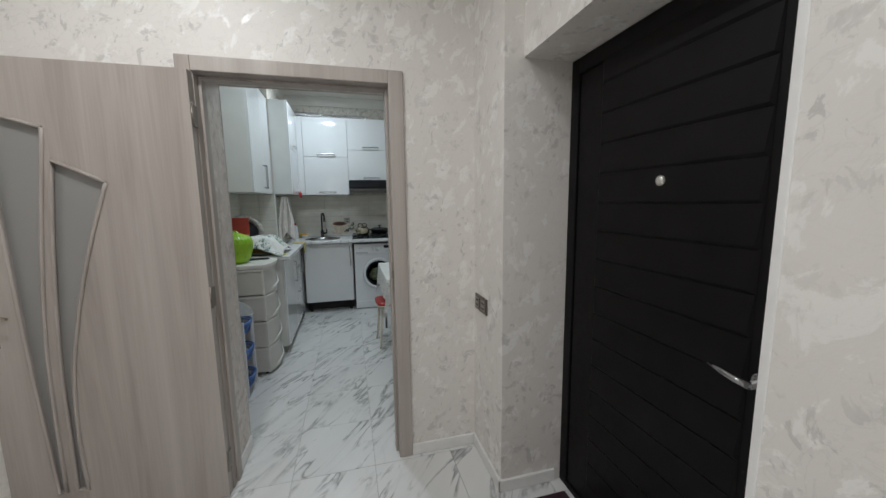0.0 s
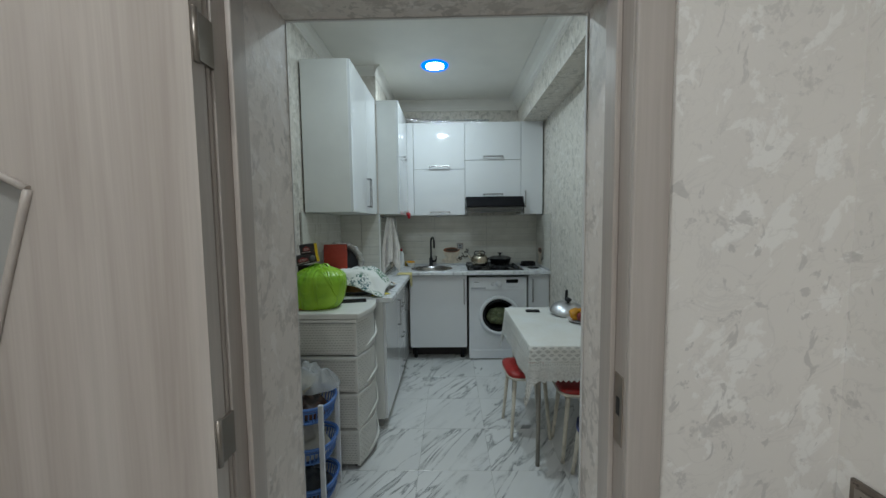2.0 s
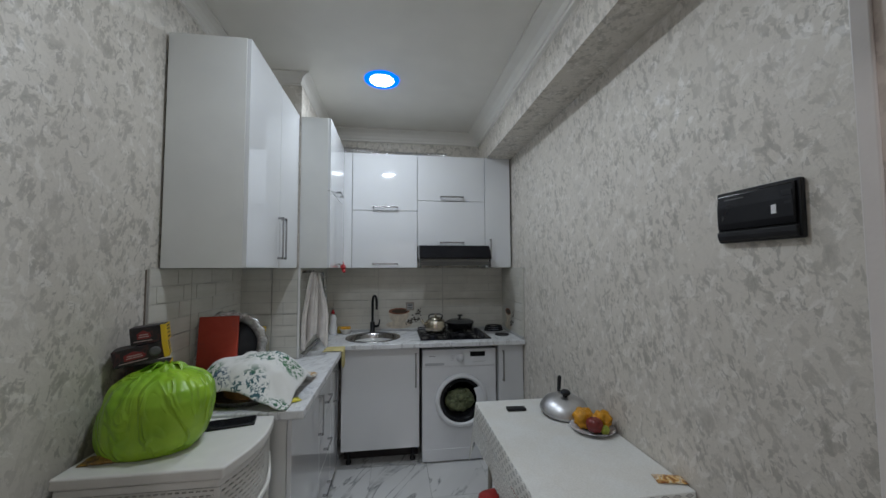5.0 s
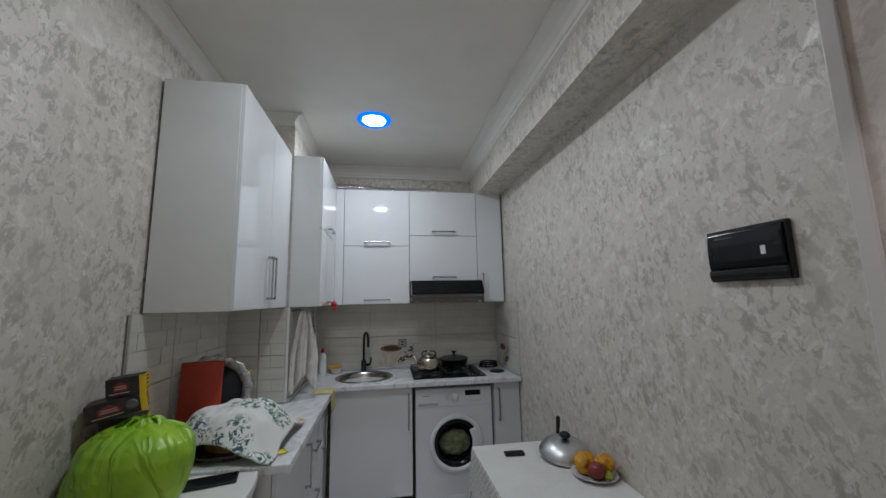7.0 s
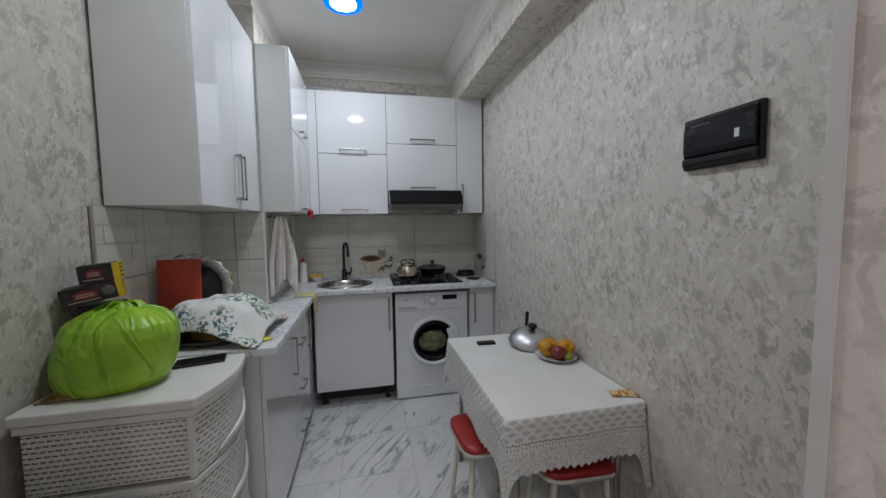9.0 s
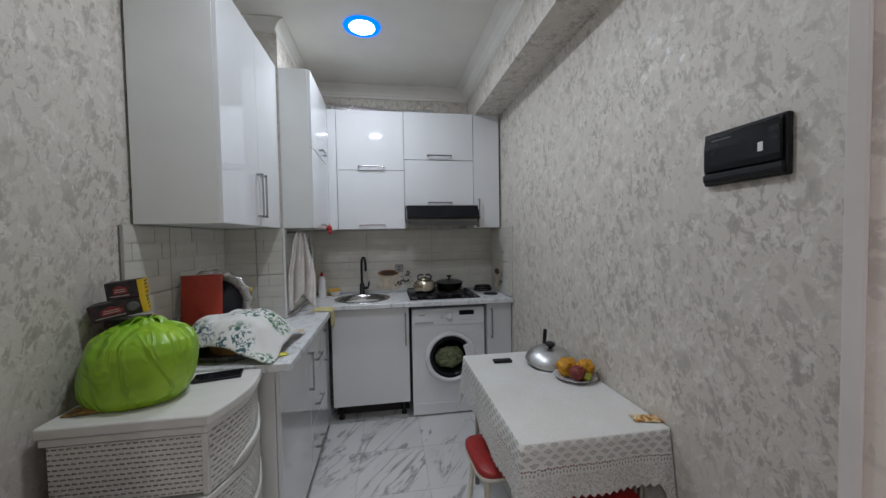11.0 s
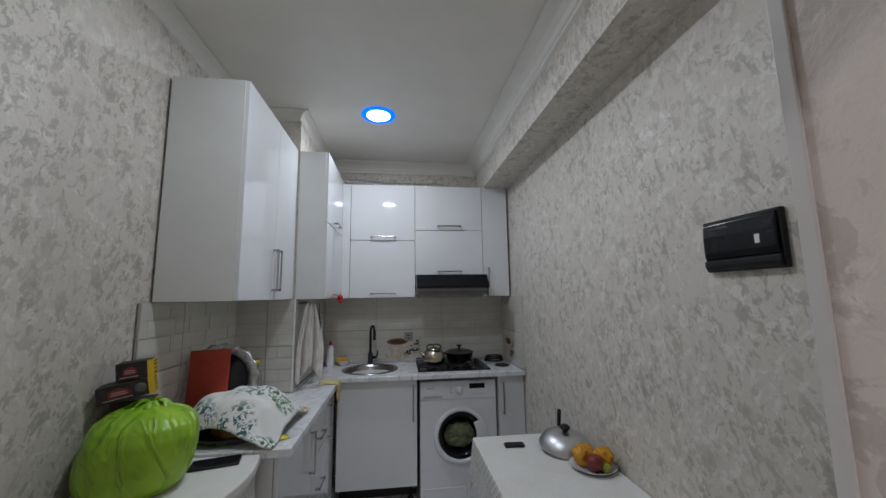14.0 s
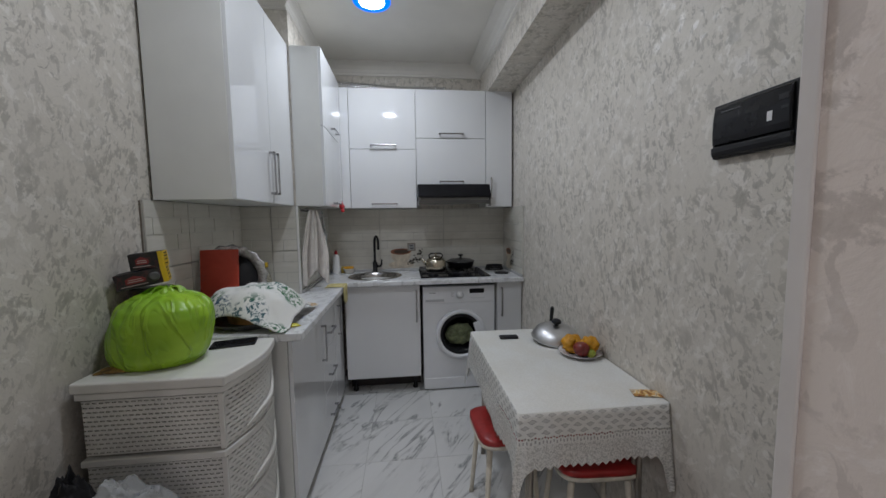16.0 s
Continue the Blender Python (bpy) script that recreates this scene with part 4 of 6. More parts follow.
# ---- stools ----
RED_SEAT, CREAM = plain("red_leatherette", (0.30, 0.018, 0.016), 0.34, vary=0.18, scale=30, bumps=0.1), plain("cream_paint_worn", (0.60, 0.56, 0.47), 0.4, vary=0.15, scale=25)


def stool(x, y, h, w, d, turn, seat_mat, label, round_seat=False, rim_mat=None):
    st = thing("stool", (x, y, 0), label, "stool", "stools at the table")
    m = Matrix.Translation((x, y, 0)) @ Euler((0, 0, radians(turn))).to_matrix().to_4x4()
    n, e = 40, (1.0 if round_seat else 0.42)
    def ring(scale, z):
        out = []
        for i in range(n):
            a = 2 * math.pi * i / n
            c, s = math.cos(a), math.sin(a)
            out.append(m @ Vector((math.copysign(abs(c) ** e, c) * w / 2 * scale, math.copysign(abs(s) ** e, s) * d / 2 * scale, z)))
        return out
    def stack(levels):
        bm = bmesh.new()
        rings = [[bm.verts.new(p) for p in ring(s, z)] for s, z in levels]
        for a, b in zip(rings, rings[1:]):
            for i in range(n):
                f = bm.faces.new((a[i], a[(i + 1) % n], b[(i + 1) % n], b[i]))
                f.smooth = True
        bm.faces.new(rings[0][::-1])
        bm.faces.new(rings[-1])
        return bm
    part(st, "seat", stack([(0.985, h - 0.028), (1.0, h - 0.02), (0.99, h - 0.006), (0.93, h), (0.6, h + 0.004), (0.2, h + 0.005)]), seat_mat)
    part(st, "rim", stack([(0.97, h - 0.046), (1.004, h - 0.043), (1.004, h - 0.027), (0.98, h - 0.0275)]), rim_mat or CREAM, "painted edge band")
    for sx in (-1, 1):
        for sy in (-1, 1):
            bm = bmesh.new()
            tube(bm, [m @ Vector((sx * w * 0.33, sy * d * 0.33, h - 0.045)), m @ Vector((sx * w * 0.43, sy * d * 0.43, 0.03)), m @ Vector((sx * w * 0.44, sy * d * 0.44, 0.0))], [0.014, 0.0105, 0.0125], 12)
            part(st, "leg", bm, CREAM)
    return st


stool(0.392, 3.515, 0.455, 0.295, 0.315, 3, RED_SEAT, "red-seated stool with cream tube legs under the table")
stool(0.695, 3.275, 0.455, 0.34, 0.30, -3, RED_SEAT, "red-seated stool with cream tube legs pushed under the table")
stool(0.69, 2.945, 0.365, 0.28, 0.26, 0, plain("blue_cushion", (0.008, 0.012, 0.045), 0.7, vary=0.2, bumps=0.2), "round stool with a dark blue cushion", True, plain("blue_edge_band", (0.05, 0.06, 0.22), 0.5))
bm = bmesh.new()
sheet(bm, 14, 12, lambda a, c: Vector((0.70 + 0.11 * a, 2.93 + 0.08 * c, 0.378 + 0.018 * math.sin(3.1 * a) * math.sin(3.1 * c) + 0.012 * abs(noise.noise(Vector((a * 4, c * 4, 3)))))))
ob = solo("cloth", (0.755, 2.97, 0.37), bm, plain("red_cloth", (0.30, 0.02, 0.03), 0.8, bumps=0.3), "small folded red cloth on the blue stool", "cloth")
ob.modifiers.new("thickness", "SOLIDIFY").thickness = 0.008

# ---- plastic drawer tower ----
DZ, DY0, DY1, DX0, DX1 = 0.934, 3.10, 3.462, -1.088, -0.668
IVORY = plain("ivory_plastic", (0.70, 0.69, 0.65), 0.38, vary=0.04)
# darker ivory: the shade inside the drawers, put into the colour
INNER_SHADE = plain("shaded_plastic_inside", (0.42, 0.41, 0.38), 0.6)
tw = thing("drawer_tower", (-0.89, 3.29, 0), "ivory plastic drawer tower with woven pattern and four drawers", "drawers")


def bow(s):
    return DX1 + 0.025 * s + 0.035 * math.sin(math.pi * s)


def side_at(s, z, d):
    return Vector((DX0 + (DX1 - DX0) * s, DY0 + d, z))


def front_at(s, z, d):
    return Vector((bow(s) - d, DY0 + (DY1 - DY0) * s, z))


def weave_panel(owner, at, z0, z1, n_slots, rows, slant=0.0):
    """A panel pierced by rows of short slots; a sheet behind is coloured dark for the shade inside."""
    bm = bmesh.new()
    def quad(s0, s1, a0, a1):
        k = max(1, round((s1 - s0) * 14))
        for i in range(k):
            p, q = s0 + (s1 - s0) * i / k, s0 + (s1 - s0) * (i + 1) / k
            bm.faces.new([bm.verts.new(at(s, z, 0)) for s, z in ((p, a0), (q, a0), (q, a1), (p, a1))])
    step = (z1 - z0) / rows
    for r in range(rows + 1):
        lo = z0 + step * r - step * (0.34 if r else 0)
        quad(0, 1, max(lo, z0), min(z0 + step * r + step * 0.34, z1))
    pitch = 1.0 / n_slots
    for r in range(rows):
        a0, a1 = z0 + step * r + step * 0.34, z0 + step * (r + 1) - step * 0.34
        shift = 0.5 * pitch * (r % 2)
        for i in range(n_slots + 1):
            s = i * pitch - shift
            quad(max(0, s - 0.17 * pitch), min(1, s + 0.17 * pitch), a0, a1) if min(1, s + 0.17 * pitch) > max(0, s - 0.17 * pitch) else None
    bmesh.ops.remove_doubles(bm, verts=bm.verts, dist=0.00005)
    ob = part(owner, "woven_panel", bm, IVORY)
    m = ob.modifiers.new("thickness", "SOLIDIFY")
    m.thickness, m.offset = 0.003, 0
    # backing sheet that paints the shade seen through the slots
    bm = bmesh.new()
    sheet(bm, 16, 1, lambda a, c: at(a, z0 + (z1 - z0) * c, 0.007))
    part(owner, "lining", bm, INNER_SHADE)


tier = 0.2212
for k in range(4):
    z0 = 0.018 + tier * k
    z1 = z0 + tier
    weave_panel(tw, side_at, z0 + 0.008, z1 - 0.032, 22, 12)
    weave_panel(tw, front_at, z0 + 0.004, z1 - 0.024, 13, 12)
    bm = bmesh.new()
    # rim under each tier: a flat band that follows the bowed front
    outline = [(DX0 - 0.012, DY0 - 0.012)] + [(bow(s / 12) + 0.003, DY0 - 0.012 + (DY1 - DY0 + 0.012) * s / 12) for s in range(13)] + [(DX0 - 0.012, DY1)]
    prism(bm, outline, lambda a, c, w: Vector((a, c, z1 - 0.026 + w)), 0.022)
    soften(part(tw, "rim", bm, IVORY), 0.004)
    bm = bmesh.new()
    box(bm, (DX1 - 0.014, DY0 - 0.004, z0), (DX1 + 0.004, DY0 + 0.012, z1 - 0.03), bev=0.003)
    part(tw, "post", bm, IVORY)
    bm = bmesh.new()
    tube(bm, [front_at(0.22 + 0.70 * i / 18, z0 + 0.022 + 0.105 * (i / 18) ** 1.4 + 0.012 * math.sin(2 * math.pi * i / 18), -0.004 - 0.012 * math.sin(math.pi * i / 18)) for i in range(19)], [0.002 + 0.006 * math.sin(math.pi * i / 18) for i in range(19)], 10)
    part(tw, "handle", bm, IVORY, "curved moulded drawer pull")
bm = bmesh.new()
outline = [(DX0 - 0.018, DY0 - 0.02)] + [(bow(s / 14) + 0.018, DY0 - 0.02 + (DY1 - DY0 + 0.02) * s / 14) for s in range(15)] + [(DX0 - 0.018, DY1 + 0.004)]
prism(bm, outline, lambda a, c, w: Vector((a, c, DZ - 0.032 + w)), 0.034)
soften(part(tw, "lid", bm, IVORY), 0.007, 3)
for x, y in ((DX0 + 0.03, DY0 + 0.04), (DX1 - 0.03, DY0 + 0.04), (DX0 + 0.03, DY1 - 0.04), (DX1 - 0.03, DY1 - 0.04)):
    bm = bmesh.new()
    lathe(bm, [(0.018, 0), (0.018, 0.028)], (x, y, 0), 14)
    part(tw, "foot", bm, BLACK_MATT)

# green carrier bag, knotted on top
m, nt, b = nodes_of("green_bag_film")
v = coords(nt)
nt.links.new(ramp(nt, noise_tex(nt, v, 6, 4, 0.5, 0.5), (0.35, (0.20, 0.40, 0.012)), (0.65, (0.36, 0.58, 0.03))), b.inputs["Base Color"])
b.inputs["Roughness"].default_value = 0.36
bump(nt, b, mix(nt, 0.5, noise_tex(nt, coords(nt, (1, 1, 0.4)), 9, 3, 0.4, 1.0), ramp(nt, noise_tex(nt, coords(nt, (1.3, 1.0, 0.5), (15, 25, 10)), 6, 2, 0.45, 1.4), (0.42, grey(0)), (0.5, grey(1)), (0.58, grey(0)))), 0.75, 0.018)
GREEN_BAG = m
bm = bmesh.new()
BX, BY = -0.958, 3.262


def bag_skin(a, c):
    """A slumped, heavy bag: broad flat sides, folds running down from the knot, which sits off centre."""
    th = 2 * math.pi * a
    ct, st = math.cos(th), math.sin(th)
    prof = (0.04, 0.80, 0.91, 0.98, 1.01, 0.99, 0.90, 0.73, 0.46, 0.17, 0.04)
    hgt = (0.0, 0.002, 0.035, 0.08, 0.125, 0.165, 0.198, 0.222, 0.240, 0.251, 0.262)
    p = c * 10
    i = min(int(p), 9)
    f = p - i
    r, z = prof[i] + (prof[i + 1] - prof[i]) * f, hgt[i] + (hgt[i + 1] - hgt[i]) * f
    n = noise.noise(Vector((1.5 * ct, 1.5 * st, 2.0 * c + 7)))
    n2 = noise.noise(Vector((3.5 * ct, 3.5 * st, 3.0 * c + 1)))
    up = max(0.0, c - 0.22)
    fold = abs(math.sin(th * 4.5 + 2.4 * n + 1.1)) ** 0.6 + 0.25 * abs(math.sin(th * 10.5 + 4 * n2)) ** 0.7
    r *= 1 + 0.10 * n + 0.06 * n2 + 0.15 * up * (1.12 - c) * (fold - 0.8)
    flat = 1 - 0.10 * math.cos(2 * (th - 0.9)) * math.sin(math.pi * c)
    lean = 0.036 * c ** 1.5
    x = BX + lean + 0.172 * r * flat * ct + 0.012 * math.sin(math.pi * c)
    y = BY + 0.55 * lean + 0.146 * r * flat * st
    return Vector((max(x, LEFT + 0.004), y, DZ + 0.0025 + max(0.0, z + 0.016 * n2 * math.sin(math.pi * c) * c)))


sheet(bm, 96, 48, bag_skin, closed=True)
KX, KY, KZ = BX + 0.036, BY + 0.02, DZ + 0.244
for k, (a, reach) in enumerate(((0.3, 0.05), (1.5, 0.035), (2.7, 0.075), (3.6, 0.045), (5.1, 0.04))):
    sheet(bm, 8, 8, lambda s, c: Vector((KX + (0.006 + reach * c) * math.cos(a + 0.9 * (s - 0.5) * (0.5 + c)), KY + (0.006 + reach * c) * math.sin(a + 0.9 * (s - 0.5) * (0.5 + c)),
          KZ + 0.010 + 0.014 * math.sin(2.6 * c) - 0.018 * c * c + 0.005 * math.sin(11 * s + k))))
solo("carrier_bag", (BX, BY, DZ + 0.002), bm, GREEN_BAG, "full lime green plastic carrier bag knotted at the top", "plastic bag")

# dark food cartons stacked between the bag and the wall
BOX_DARK = patches("dark_print", ((0.40, (0.010, 0.009, 0.010)), (0.56, (0.020, 0.017, 0.017)), (0.61, (0.07, 0.02, 0.02)), (0.66, (0.02, 0.015, 0.015))), 26, 0.5)
YELLOW = plain("yellow_print", (0.70, 0.47, 0.015), 0.45, vary=0.12)
PRINT_RED, PRINT_PALE, PRINT_GREY = plain("red_print", (0.22, 0.025, 0.025), 0.55), plain("pale_print", (0.45, 0.36, 0.33), 0.5), plain("grey_print_disc", (0.10, 0.10, 0.10), 0.4)


def food_box(at, w, d, h, turn, tilt, label, badge=True):
    """A flat carton: dark printed face, yellow end with dark marks; tilt lifts the yellow end."""
    bx = thing("food_box", at, label, "box", "food boxes")
    bx.rotation_euler = (0, radians(-tilt), radians(turn))
    x, y, z = at
    bm = bmesh.new()
    box(bm, (x - w / 2, y - d / 2, z), (x + w / 2, y + d / 2, z + h), bev=0.0015, seg=1)
    part(bx, "carton", bm, BOX_DARK)
    bm = bmesh.new()
    box(bm, (x + w / 2 + 0.0005, y - d / 2 - 0.001, z), (x + w / 2 + 0.004, y + d / 2, z + h), bev=0.001, seg=1)
    box(bm, (x + w / 2 - 0.012, y - d / 2 - 0.0016, z), (x + w / 2 + 0.002, y - d / 2 - 0.0004, z + h))
    part(bx, "side_panel", bm, YELLOW, "yellow end panel")
    f = y - d / 2
    bm = bmesh.new()
    prism(bm, [(-0.30, 0.30), (0.05, 0.30), (0.10, 0.45), (0.05, 0.62), (-0.12, 0.80), (-0.30, 0.62)], lambda u, q, t: Vector((x + u * w, f - 0.0003 - t, z + q * h)), 0.0009)
    part(bx, "print", bm, PRINT_RED, "red printed badge")
    bm = bmesh.new()
    for q, u0, u1 in ((0.40, -0.26, 0.04), (0.52, -0.24, 0.02), (0.16, -0.40, 0.12)):
        box(bm, (x + u0 * w, f - 0.0020, z + q * h), (x + u1 * w, f - 0.0013, z + (q + 0.05) * h))
    for q in (0.15, 0.4, 0.62, 0.82):
        box(bm, (x + w / 2 + 0.004, y - d * 0.3, z + h * q), (x + w / 2 + 0.0048, y + d * 0.25, z + h * (q + 0.07)), mi=1)
    part(bx, "lettering", bm, [PRINT_PALE, BLACK_MATT], "unreadable lines of print")["kind"] = "stuff"
    if badge:
        bm = bmesh.new()
        lathe(bm, [(h * 0.30, 0), (h * 0.30, 0.001), (h * 0.16, 0.0012), (0.0005, 0.0012)], (0, 0, 0), 22, m=Matrix.Translation((x + w * 0.27, f - 0.0004, z + h * 0.5)) @ Euler((radians(90), 0, 0)).to_matrix().to_4x4(), caps=False)
        part(bx, "disc", bm, PRINT_GREY, "grey printed disc")


food_box((-1.040, 3.400, DZ + 0.0025), 0.125, 0.07, 0.125, 24, 0, "black carton with red print and a yellow end", False)
food_box((-1.050, 3.395, DZ + 0.128), 0.125, 0.075, 0.118, 24, 0, "black carton with red print and a yellow end, on another")
food_box((-1.045, 3.355, DZ + 0.262), 0.150, 0.09, 0.058, 26, 10, "flat black carton with a yellow end, lying tilted")
food_box((-1.028, 3.362, DZ + 0.326), 0.100, 0.07, 0.060, 20, 6, "small black carton with a yellow end on the stack", False)

# ---- things on the left worktop ----
def floral():
    m, nt, b = nodes_of("floral_towel")
    v = coords(nt)
    vo = add(nt, "ShaderNodeTexVoronoi", Scale=7)
    nt.links.new(v, vo.inputs["Vector"])
    petals = noise_tex(nt, v, 42, 4, 0.6, 1.5)
    spot = ramp(nt, vo.outputs["Distance"], (0.46, grey(1)), (0.60, grey(0)))
    mask = mix(nt, 1.0, spot, ramp(nt, petals, (0.50, grey(0)), (0.54, grey(1))), "MULTIPLY")
    sepc = nt.nodes.new("ShaderNodeSeparateColor")
    nt.links.new(vo.outputs["Color"], sepc.inputs[0])
    hue = ramp(nt, sepc.outputs[0], (0.2, (0.05, 0.16, 0.07)), (0.5, (0.04, 0.07, 0.18)), (0.75, (0.10, 0.26, 0.08)), (0.9, (0.42, 0.22, 0.03)))
    nt.links.new(mix(nt, mask, (0.70, 0.70, 0.67), hue), b.inputs["Base Color"])
    b.inputs["Roughness"].default_value = 0.9
    bump(nt, b, noise_tex(nt, v, 220, 2), 0.3, 0.003)
    return m


ty = thing("serving_tray", (-0.81, 3.72, CT), "dark oval tray holding food, on the worktop", "tray")
bm = bmesh.new()
lathe(bm, [(0.15, 0.0), (0.17, 0.004), (0.195, 0.03), (0.20, 0.032), (0.19, 0.026), (0.165, 0.008), (0.001, 0.006)], (0, 0, 0), 40, m=Matrix.Translation((-0.80, 3.70, CT)) @ Matrix.Diagonal((1.0, 1.02, 1, 1)), caps=False)
part(ty, "dish", bm, plain("dark_grey_enamel", (0.10, 0.10, 0.095), 0.3, 0.4))
bm = bmesh.new()
lathe(bm, [(0.125, 0.008), (0.13, 0.05), (0.12, 0.09), (0.08, 0.102), (0.001, 0.105)], (-0.80, 3.73, CT), 30, caps=False)
part(ty, "bread", bm, plain("bread_crust", (0.42, 0.22, 0.08), 0.7, vary=0.3, scale=18))
bm = bmesh.new()


def towel_skin(a, c):
    """A towel laid loosely over the tray, drooping more towards the room's back."""
    x, y = -1.015 + 0.445 * a + 0.03 * (c - 0.5), 3.495 + 0.48 * c + 0.03 * math.sin(5 * a)
    dx, dy = (x + 0.80) / 0.20, (y - 3.71) / 0.19
    r = math.sqrt(dx * dx + dy * dy)
    hump = 0.140 * (1 - 1 / (1 + math.exp(-(r - 1.0) * 6)))
    z = CT + 0.036 - 0.02 * (1 - c) ** 6 + hump + 0.016 * noise.noise(Vector((x * 11, y * 11, 1))) + 0.007 * noise.noise(Vector((x * 30, y * 30, 5)))
    if a > 0.85:
        z -= 0.018 * (a - 0.85) / 0.15
    return Vector((x, y, max(z, CT + 0.008)))


sheet(bm, 60, 60, towel_skin)
ob = solo("dish_towel", (-0.80, 3.74, CT + 0.03), bm, floral(), "white dish towel with blue and green flowers over a tray", "towel", "towels")
ob.modifiers.new("thickness", "SOLIDIFY").thickness = 0.003
bm = bmesh.new()
mm = Matrix.Translation((-0.615, 3.56, CT + 0.001)) @ Euler((0, 0, radians(35))).to_matrix().to_4x4()
sheet(bm, 12, 8, lambda a, c: mm @ Vector((0.13 * (a - 0.5), 0.05 * (c - 0.5), 0.004 + 0.016 * math.sin(math.pi * c) * math.sin(math.pi * a))))
ob = solo("food_packet", (-0.615, 3.56, CT), bm, plain("yellow_packet", (0.62, 0.56, 0.03), 0.35, vary=0.2, scale=30), "flattened yellow food packet beside the towel", "packet")
ob.modifiers.new("thickness", "SOLIDIFY").thickness = 0.002

# chopping board and round tray leaning on the tiles
bm = bmesh.new()
box(bm, (-0.088, -0.007, 0), (0.088, 0.007, 0.345), bev=0.005, seg=3)
ob = finish(bm, "chopping_board", patches("worn_red_plastic", ((0.3, (0.38, 0.036, 0.016)), (0.55, (0.44, 0.05, 0.025)), (0.75, (0.30, 0.045, 0.03))), 9, 0.45))
ob.location, ob.rotation_euler = (-1.005, 3.80, CT), (radians(-7), 0, radians(8))
tagged(ob, "worn red plastic chopping board leaning upright on the worktop", "chopping board")
pl = thing("round_tray", (-0.985, 3.90, CT), "round dark tray with a silver scalloped rim leaning on the tiles", "tray")
rot = Matrix.Translation((-0.985, 3.885, CT + 0.183)) @ Euler((radians(80), 0, radians(14))).to_matrix().to_4x4()
bm = bmesh.new()
n = 72
rings = []
for r, z, wob in ((0.128, 0.0, 0), (0.135, 0.012, 0), (0.170, 0.020, 0.004), (0.178, 0.018, 0.006), (0.168, 0.012, 0.004), (0.128, -0.008, 0)):
    rings.append([bm.verts.new(rot @ Vector(((r + wob * math.sin(18 * 2 * math.pi * i / n)) * math.cos(2 * math.pi * i / n), (r + wob * math.sin(18 * 2 * math.pi * i / n)) * math.sin(2 * math.pi * i / n), z))) for i in range(n)])
for A, B in zip(rings, rings[1:] + rings[:1]):
    for i in range(n):
        bm.faces.new((A[i], A[(i + 1) % n], B[(i + 1) % n], B[i])).smooth = True
part(pl, "rim", bm, plain("engraved_silver", (0.50, 0.50, 0.50), 0.3, 0.9, vary=0.4, scale=45, bumps=0.5), "engraved silver rim")
bm = bmesh.new()
lathe(bm, [(0.130, -0.004), (0.130, 0.002), (0.001, 0.002)], (0, 0, 0), 48, m=rot, caps=False)
part(pl, "well", bm, BLACK_MATT)

# bottle and packet by the chase
bt = thing("oil_bottle", (-0.94, 4.24, CT), "clear oil bottle with a yellow cap by the tiles", "bottle")
bm = bmesh.new()
lathe(bm, [(0.03, 0), (0.033, 0.006), (0.033, 0.12), (0.026, 0.155), (0.012, 0.18), (0.011, 0.20)], (-0.94, 4.24, CT), 22)
m, nt, b = nodes_of("bottle_film")
b.inputs["Base Color"].default_value, b.inputs["Roughness"].default_value, b.inputs["Transmission Weight"].default_value, b.inputs["IOR"].default_value = (0.85, 0.83, 0.72, 1), 0.08, 0.85, 1.2
part(bt, "body", bm, m)
bm = bmesh.new()
lathe(bm, [(0.015, 0.198), (0.015, 0.222), (0.013, 0.226)], (-0.94, 4.24, CT), 18)
part(bt, "cap", bm, YELLOW)
slab("spice_packet", (-1.0, 4.20, CT), 0.09, 0.03, 0.10, 6, [patches("packet_print", ((0.42, (0.10, 0.05, 0.16)), (0.5, (0.55, 0.45, 0.03)), (0.6, (0.05, 0.03, 0.06))), 22)], "small yellow and purple spice packet on the worktop", "packet")

# towels on a hook at the corner of the chase
def hanging_towel(x, y, ztop, length, width, mat, label, seed):
    bm = bmesh.new()
    def skin(a, c):
        spread = 0.25 + 0.75 * min(1, c * 1.7) ** 0.7
        u = (a - 0.5) * width * spread
        wave = 0.022 * math.sin(a * 15 + seed) * (0.35 + 0.65 * c) + 0.01 * math.sin(a * 31 + 4 * c)
        hem = 0.05 * math.sin(a * 7 + seed) * c
        return Vector((x + 0.055 + u * 0.62 + wave * 0.5, y + u * 0.35 - wave, ztop - length * c - hem))
    sheet(bm, 46, 26, skin)
    ob = solo("hand_towel", (x, y, ztop - length), bm, mat, label, "towel", "towels")
    ob.modifiers.new("thickness", "SOLIDIFY").thickness = 0.005


hanging_towel(PIL_X + 0.036, 4.42, 1.50, 0.46, 0.25, plain("pale_terry", (0.70, 0.66, 0.62), 0.95, vary=0.1, scale=20, bumps=0.5), "pale beige towel hanging from a hook", 1.0)
hanging_towel(PIL_X + 0.05, 4.56, 1.50, 0.26, 0.11, patches("checked_towel", ((0.42, (0.60, 0.58, 0.56)), (0.52, (0.25, 0.30, 0.30)), (0.58, (0.6, 0.57, 0.52)), (0.7, (0.05, 0.22, 0.32))), 34, 0.9), "small patterned cloth hanging behind the towel", 2.2)
bm = bmesh.new()
box(bm, (PIL_X + 0.009, 4.40, 1.492), (PIL_X + 0.014, 4.66, 1.512), bev=0.001)
for y in (4.46, 4.60):
    tube(bm, [(PIL_X + 0.012, y, 1.502), (PIL_X + 0.035, y, 1.496), (PIL_X + 0.045, y, 1.51)], 0.004, 8)
solo("hook_rail", (PIL_X + 0.012, 4.53, 1.492), bm, CHROME, "steel hook rail on the tiled chase", "hook rail")

